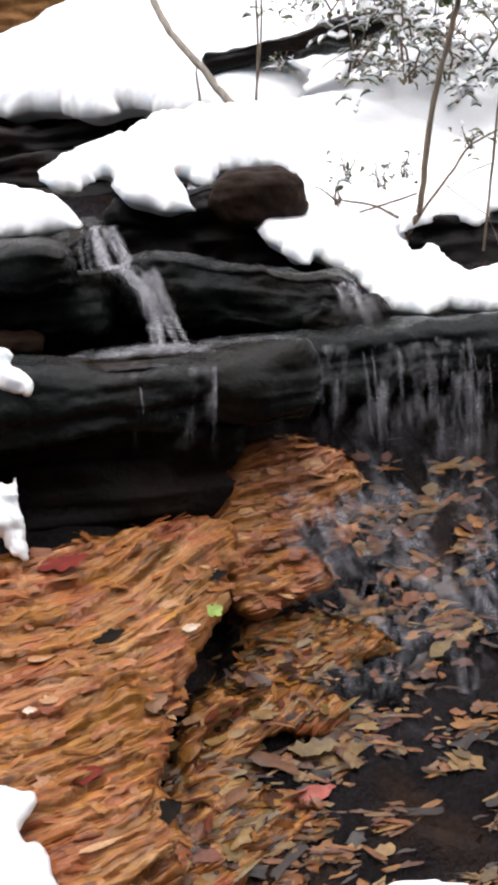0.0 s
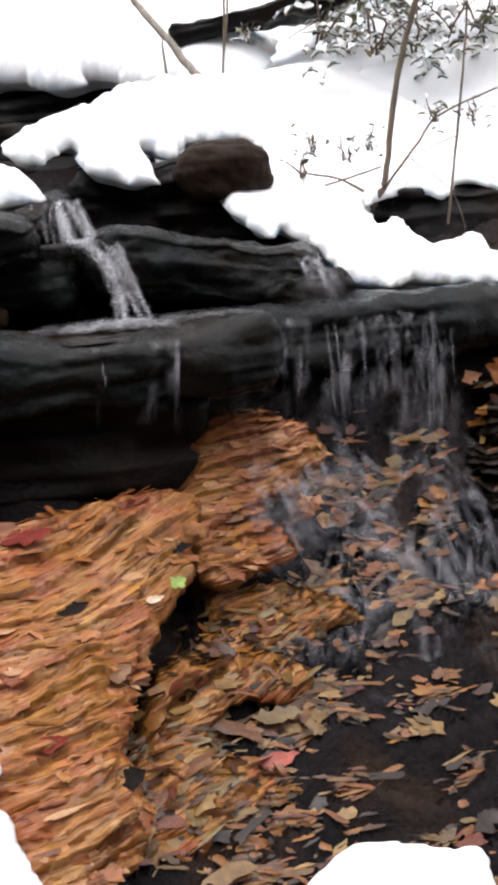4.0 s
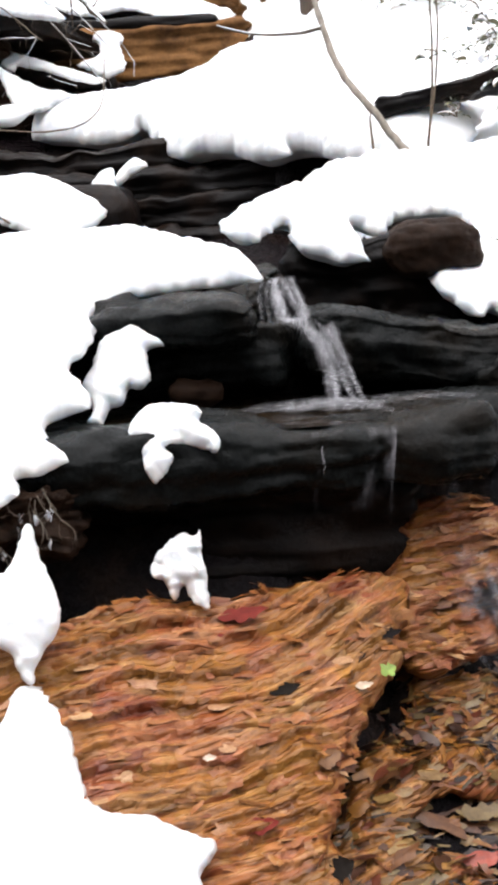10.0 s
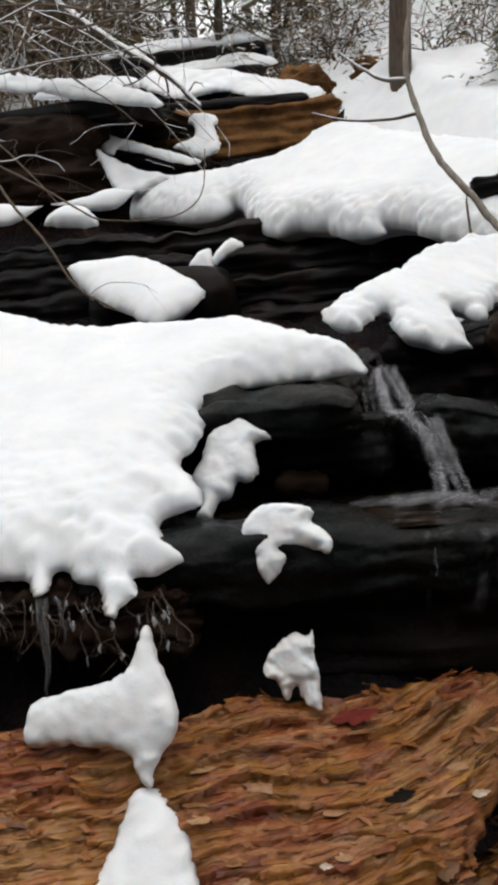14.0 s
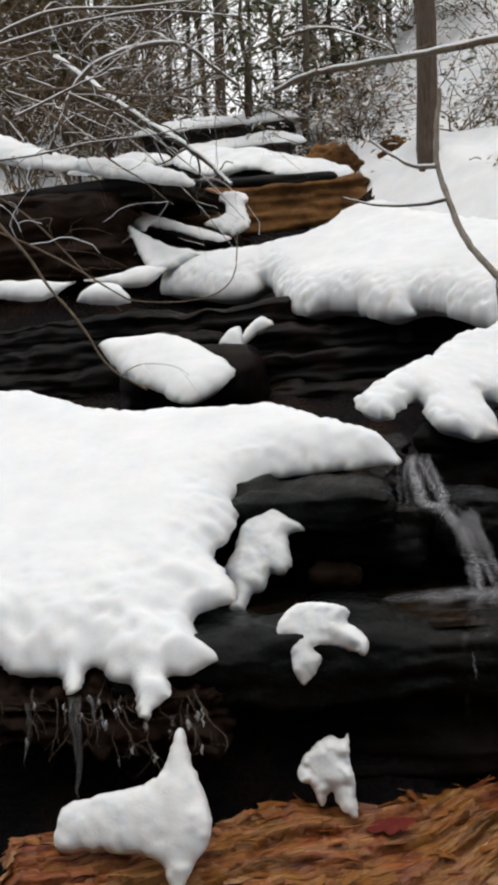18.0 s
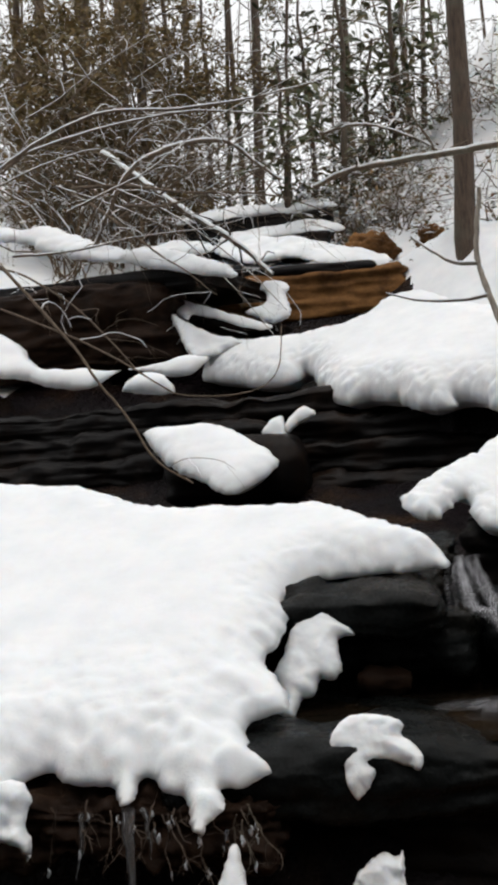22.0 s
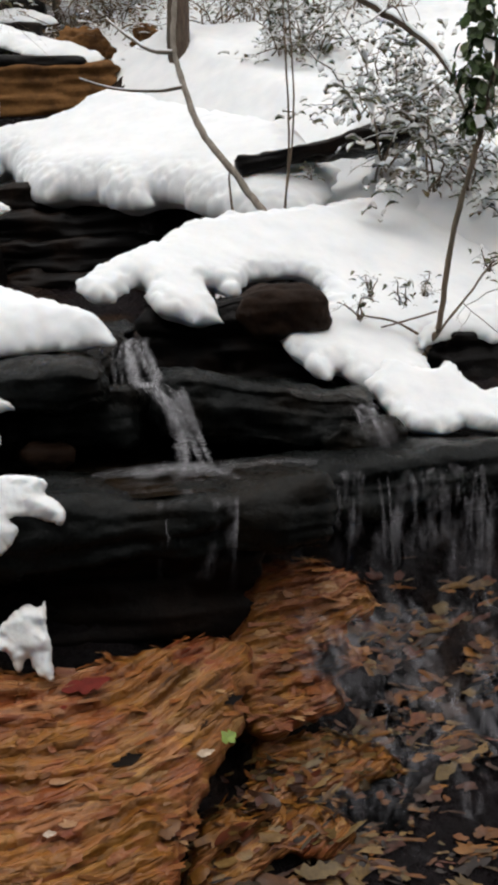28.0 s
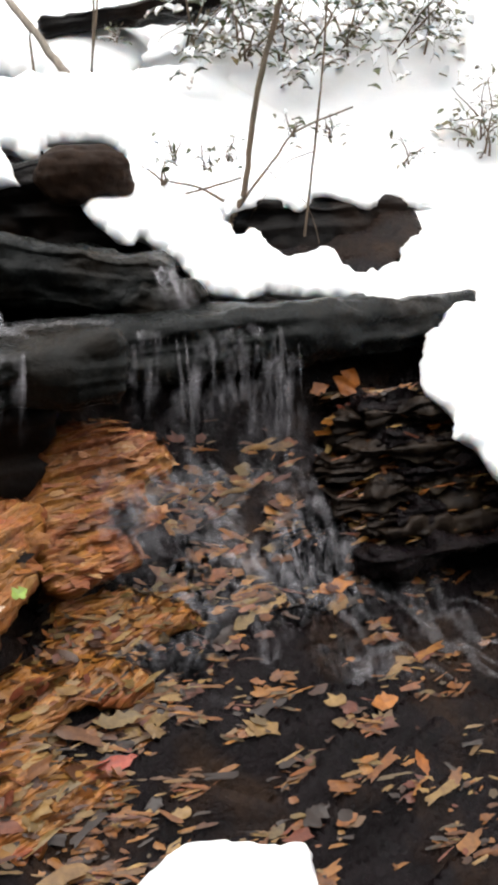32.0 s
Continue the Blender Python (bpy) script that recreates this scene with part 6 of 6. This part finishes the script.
def ribbon(path, widths, rng, across=5, puff=0.35):
    """A thin bowed sheet of water along a path, narrow at both ends."""
    path = np.asarray(path, float)
    widths = np.broadcast_to(widths, len(path)) * np.sqrt(np.sin(np.pi * np.linspace(0.06, 0.95, len(path))))
    t = np.gradient(path, axis=0)
    side = np.cross(t, np.array([0, -0.6, 0.8]))
    side = side / (np.linalg.norm(side, axis=1, keepdims=True) + 1e-9)
    out = np.cross(side, t)
    out = out / (np.linalg.norm(out, axis=1, keepdims=True) + 1e-9)
    s = np.linspace(-1, 1, across)
    bow = (1 - s**2)[None, :, None] * puff * widths[:, None, None] * 0.5
    jag = 1 + 0.10 * rng.standard_normal((len(path), across))
    verts = path[:, None] + side[:, None] * (s[None, :] * widths[:, None] / 2 * jag)[..., None] + out[:, None] * bow * np.where(out[:, None, 1:2] > 0, -1, 1)
    faces = [[i * across + j, i * across + j + 1, (i + 1) * across + j + 1, (i + 1) * across + j] for i in range(len(path) - 1) for j in range(across - 1)]
    down = np.r_[0, np.cumsum(np.linalg.norm(np.diff(path, axis=0), axis=1))]
    uv = np.stack([np.broadcast_to((s + 1) / 2, (len(path), across)), np.broadcast_to(down[:, None], (len(path), across))], -1).reshape(-1, 2)
    return verts.reshape(-1, 3), np.array(faces), uv


def veil(place, wide, long, nx, ny, mat):
    """A thin sheet of water; place(a, b) gives its points for a across and b down, both 0 to 1."""
    a, b = np.meshgrid(np.linspace(0, 1, nx), np.linspace(0, 1, ny), indexing="ij")
    verts = np.stack(place(a.ravel(), b.ravel()), 1)
    faces = [[i * ny + j, i * ny + j + 1, (i + 1) * ny + j + 1, (i + 1) * ny + j] for i in range(nx - 1) for j in range(ny - 1)]
    me = mesh_of("veil", verts, faces, [mat])
    loops = np.empty(len(me.loops), np.int32)
    me.loops.foreach_get("vertex_index", loops)
    for name, grid in (("flow", np.stack([a.ravel() * wide + verts[0, 0] * 3, b.ravel() * long + verts[0, 1] * 5], 1)), ("edge", np.stack([a.ravel(), b.ravel()], 1))):
        me.uv_layers.new(name=name).data.foreach_set("uv", grid[loops].ravel())
    return me


def strand(rng, top, fall, width, throw=0.03):
    s = np.linspace(0, 1, 12)
    path = np.array(top) + np.c_[0.0016 * np.cumsum(rng.standard_normal(12)) + rng.normal(0, 0.012) * s, -throw * np.sqrt(s), -fall * s**1.3]
    return ribbon(path, width * (0.45 + 0.55 * np.sin(np.pi * np.clip(s * 0.85 + 0.12, 0, 1))) + 0.002, rng, 5, 0.1)


def bed_point(x, y, lift):
    g = ground_at(x, y)
    p = np.array([x, y, g])
    return (x, y, g + float(bed_relief(p[None])[0]) + lift)


def edge_front(x):
    """How far forward the front edge of the two ledges stands."""
    return 2.225 + (x + 0.496) * 0.2126 if x < -0.10 else 2.73 + (x - 0.3) * 0.532


def waterfalls():
    rng = np.random.default_rng(4)
    main = thing("waterfall", "narrow white spout falling over the upper step", "waterfall")
    for k in range(8):
        dx = (k - 3.5) * 0.008 + rng.normal(0, 0.010)
        path = spline([(-0.46 + dx, 3.36, 1.572), (-0.45 + dx, 3.16, 1.555), (-0.42 + dx * 1.2, 3.07, 1.50), (-0.385 + dx * 1.5, 3.00, 1.435), (-0.33 + dx * 1.6, 2.955, 1.425), (-0.285 + dx * 1.0, 2.90, 1.36), (-0.255 + dx * 1.0, 2.85, 1.27), (-0.235 + dx * 1.5, 2.78, 1.205)], 4)
        path[:, 1] -= 0.014 * (k % 3) + 0.004 * rng.standard_normal(len(path))
        path[:, 0] += 0.006 * np.sin(np.linspace(0, rng.uniform(4, 9), len(path)) + k)
        part("spout", merged("spout", [ribbon(path, rng.uniform(0.02, 0.055) * (1 + 0.25 * rng.standard_normal(len(path))), rng, 7, 0.3)], [WATER], 1 + k), main)
    for k in range(3):
        path = spline([(-0.51 + 0.022 * k, 3.16, 1.56), (-0.51 + 0.022 * k, 3.07, 1.52), (-0.50 + 0.022 * k, 3.04, 1.43)], 4)
        part("side_spout", merged("side_spout", [ribbon(path, 0.024, rng, 5)], [WATER], 21 + k), main)
    splash = thing("water_film", "thin water sheet spreading over the dark ledge", "water")
    for k in range(12):
        a = rng.uniform(-2.9, -0.1)
        start = np.array([-0.23 + rng.normal(0, 0.03), 2.76, 1.205])
        reach = rng.uniform(0.12, 0.35)
        pts = [start + np.array([math.cos(a) * reach * q, math.sin(a) * reach * q * 0.8, -0.012 * q]) for q in (0, 0.35, 0.7, 1)]
        part("ripple", merged("ripple", [ribbon(spline(pts, 4), rng.uniform(0.03, 0.07), rng, 5, 0.15)], [FILM], 31 + k), splash)
    xs, ys = np.meshgrid(np.linspace(-0.95, 0.12, 60), np.linspace(2.36, 3.05, 44), indexing="ij")
    flat = np.stack([xs, ys + 0.2126 * (xs + 0.496), 0 * xs], -1).reshape(-1, 3)
    flat[:, 2] = 1.180 + 0.0025 * fractal(flat * (9, 16, 1), 3)
    cells = [[i * 44 + j, (i + 1) * 44 + j, (i + 1) * 44 + j + 1, i * 44 + j + 1] for i in range(59) for j in range(43)]
    tagged(new("shallow_water", mesh_of("shallow_water", flat, cells, [POOL])), "shallow brown water lying on the dark ledge", "water")
    small = thing("waterfall", "small clear spill beside the dark block", "waterfall")
    for k in range(3):
        def spill(a, b, k=k):
            px = 0.20 + 0.03 * k + 0.10 * a + 0.05 * b
            return px, 3.10 - 0.20 * b**0.8 - 0.02 * np.sin(3 * a) - 0.004 * k, 1.338 - 0.02 * b - 0.14 * np.maximum(b - 0.3, 0) ** 1.4 / 0.6 + 0.008 * np.sin(17 * a + 4 * b)
        part("veil", veil(spill, 0.10, 0.25, 14, 12, CURTAIN), small)
    curtain = thing("water_curtain", "curtain of thin water strands over the ledge", "waterfall")
    for x0, x1, drop, back in ((-0.30, -0.12, 0.16, 0.0), (-0.14, 0.12, 0.20, 0.0), (0.0, 0.26, 0.26, 0.012), (0.18, 0.46, 0.30, 0.0), (0.36, 0.62, 0.34, 0.010), (0.48, 0.74, 0.44, 0.0), (0.52, 0.72, 0.46, 0.02)):
        def hang(a, b, x0=x0, x1=x1, drop=drop, back=back):
            px = x0 + (x1 - x0) * a
            over, fall = np.minimum(b / 0.22, 1), np.maximum(b - 0.22, 0) / 0.78
            front = np.where(px < -0.10, 2.225 + (px + 0.496) * 0.2126, 2.73 + (px - 0.3) * 0.532)
            y = front + 0.075 * (1 - over) - 0.018 - 0.03 * np.sqrt(fall) + back + 0.006 * np.sin(31 * a + x0 * 40)
            return px + 0.01 * np.sin(9 * a + 3 * b), y, 1.182 - 0.03 * over**2 - drop * fall**1.2
        part("veil", veil(hang, x1 - x0, drop + 0.1, 24, 14, CURTAIN), curtain)
    for x, count, drop in ((-0.31, 1, 0.2), (-0.17, 1, 0.16), (0.10, 2, 0.2), (0.34, 4, 0.3), (0.60, 6, 0.4)):
        for _ in range(count):
            px = x + rng.normal(0, 0.035)
            top = (px, edge_front(px) - 0.020, 1.150 + 0.015 * rng.standard_normal())
            part("strand", merged("strand", [strand(rng, top, drop * rng.uniform(0.25, 1.05), rng.uniform(0.004, 0.014))], [WATER], 61 + _), curtain)
    run = thing("cascade", "white rivulets running down over leaves and rock", "waterfall")
    for k in range(34):
        x0, wide = (rng.uniform(-0.02, 0.72), rng.uniform(0.12, 0.28)) if k < 18 else (rng.normal((0.52, 0.24, 0.60)[k % 3], 0.03), rng.uniform(0.12, 0.2)) if k < 32 else (rng.uniform(0.55, 1.1), rng.uniform(0.15, 0.3))
        s0, long, drift = (rng.uniform(-0.22, 0.05), rng.uniform(0.16, 0.34), rng.normal(0.05, 0.06)) if k < 32 else (rng.uniform(-0.5, -0.3), rng.uniform(0.15, 0.3), rng.uniform(0.05, 0.2))

        def flow(a, b, x0=x0, wide=wide, s0=s0, long=long, drift=drift, k=k):
            px = x0 + wide * a + drift * b + 0.012 * np.sin(13 * b + 5 * a + k)
            py = lip(px) + s0 - long * b - 0.02
            p = np.stack([px, py, ground_height(px, py)], -1)
            return px, py, p[:, 2] + bed_relief(p) + 0.014 + 0.010 * np.sin(23 * a + k) * np.sin(9 * b + k)
        part("veil", veil(flow, wide, long * 1.6, 20, 20, RUNNEL), run)
    o, u, v, w = plane_frame(*LEAF_SPILL[:3])
    for k in range(9):
        a0, b0, wide, long = rng.uniform(-0.12, 0.18), rng.uniform(-0.1, 0.12), rng.uniform(0.08, 0.16), rng.uniform(0.15, 0.28)

        def over(a, b, a0=a0, b0=b0, wide=wide, long=long, k=k):
            p = o + np.outer(a0 + wide * a + 0.05 * b, u) + np.outer(b0 - long * b, v) + np.outer(0.042 + 0.008 * np.sin(19 * a + k) * np.sin(8 * b + k), w)
            return p[:, 0], p[:, 1], p[:, 2]
        part("veil", veil(over, wide, long * 1.6, 16, 16, RUNNEL), run)
    for k in range(5):
        x = rng.uniform(0.15, 0.75)
        s, pts, drift = rng.uniform(-0.16, 0.07), [], rng.normal(0.04, 0.12)
        for _ in range(rng.integers(3, 6)):
            pts.append(bed_point(x, float(lip(x)) + s - 0.015, 0.022))
            s -= rng.uniform(0.02, 0.05)
            x += drift * 0.25 + rng.normal(0, 0.012)
        path = spline(pts, 3)
        part("rivulet", merged("rivulet", [ribbon(path, rng.uniform(0.015, 0.05), rng, 5, 0.02)], [FILM], 81 + k), run)
    for k in range(7):
        x, s, pts = rng.uniform(0.55, 1.0), rng.uniform(-0.42, -0.2), []
        for _ in range(8):
            pts.append(bed_point(x, float(lip(x)) + s, 0.016))
            s -= rng.uniform(0.03, 0.06)
            x += rng.uniform(0.03, 0.08)
        part("rivulet", merged("rivulet", [ribbon(spline(pts, 3), rng.uniform(0.02, 0.06), rng, 5, 0.03)], [FILM], 121 + k), run)


def icicles():
    rng = np.random.default_rng(9)
    for x, y, z, long, r in ((-1.175, 2.02, 1.10, 0.24, 0.016), (-1.15, 2.03, 1.10, 0.12, 0.006), (-1.31, 2.04, 1.08, 0.16, 0.007), (-0.545, 3.05, 1.56, 0.05, 0.006), (-0.93, 2.02, 1.06, 0.06, 0.006)):
        s = np.linspace(0, 1, 12)
        path = np.c_[x + 0.004 * np.cumsum(rng.standard_normal(12)), y + 0 * s, z - long * s]
        radii = r * np.maximum(1 - s, 0.03) ** 0.6 * (1 + 0.12 * np.sin(s * 26))
        tagged(new("icicle", merged("icicle", [tube(path, radii, 10)], [ICE])), "clear icicle hanging under the snow edge", "icicle", "icicles")


def roots():
    rng = np.random.default_rng(31)
    ob = thing("frosted_roots", "thin dark roots hanging with frozen drops under the snow", "roots")
    wood, frost = [], []
    for _ in range(34):
        x = rng.uniform(-1.70, -0.80)
        start = (x, rng.uniform(1.98, 2.10), rng.uniform(1.05, 1.12))
        grow(rng, start, np.array([rng.normal(0, 0.35), -0.1, -1.0]), rng.uniform(0.04, 0.16), 0.0022, 1, wood, [], 0.35, -0.1, 3, 0)
    part("root_tangle", merged("root_tangle", wood, [BARK]), ob)["kind"] = "stuff"
    for v, f in wood[::5]:
        p = v[rng.integers(len(v))]
        s = np.linspace(0, 1, 5)
        frost.append(tube(p + np.c_[0.002 * rng.standard_normal((5, 2)), -0.025 * s], 0.007 * np.sin(np.pi * np.clip(s, 0.1, 0.95)) * rng.uniform(0.3, 1.0), 6))
    part("frost", merged("frost", frost, [FROST]), ob, "white frozen drops")["kind"] = "stuff"


def frost_nodes(n, l, p):
    p.inputs["Base Color"].default_value = (0.45, 0.46, 0.48, 1)
    p.inputs["Roughness"].default_value, p.inputs["Transmission Weight"].default_value = 0.3, 0.4


FROST = material("frost", frost_nodes)
waterfalls()
icicles()
roots()
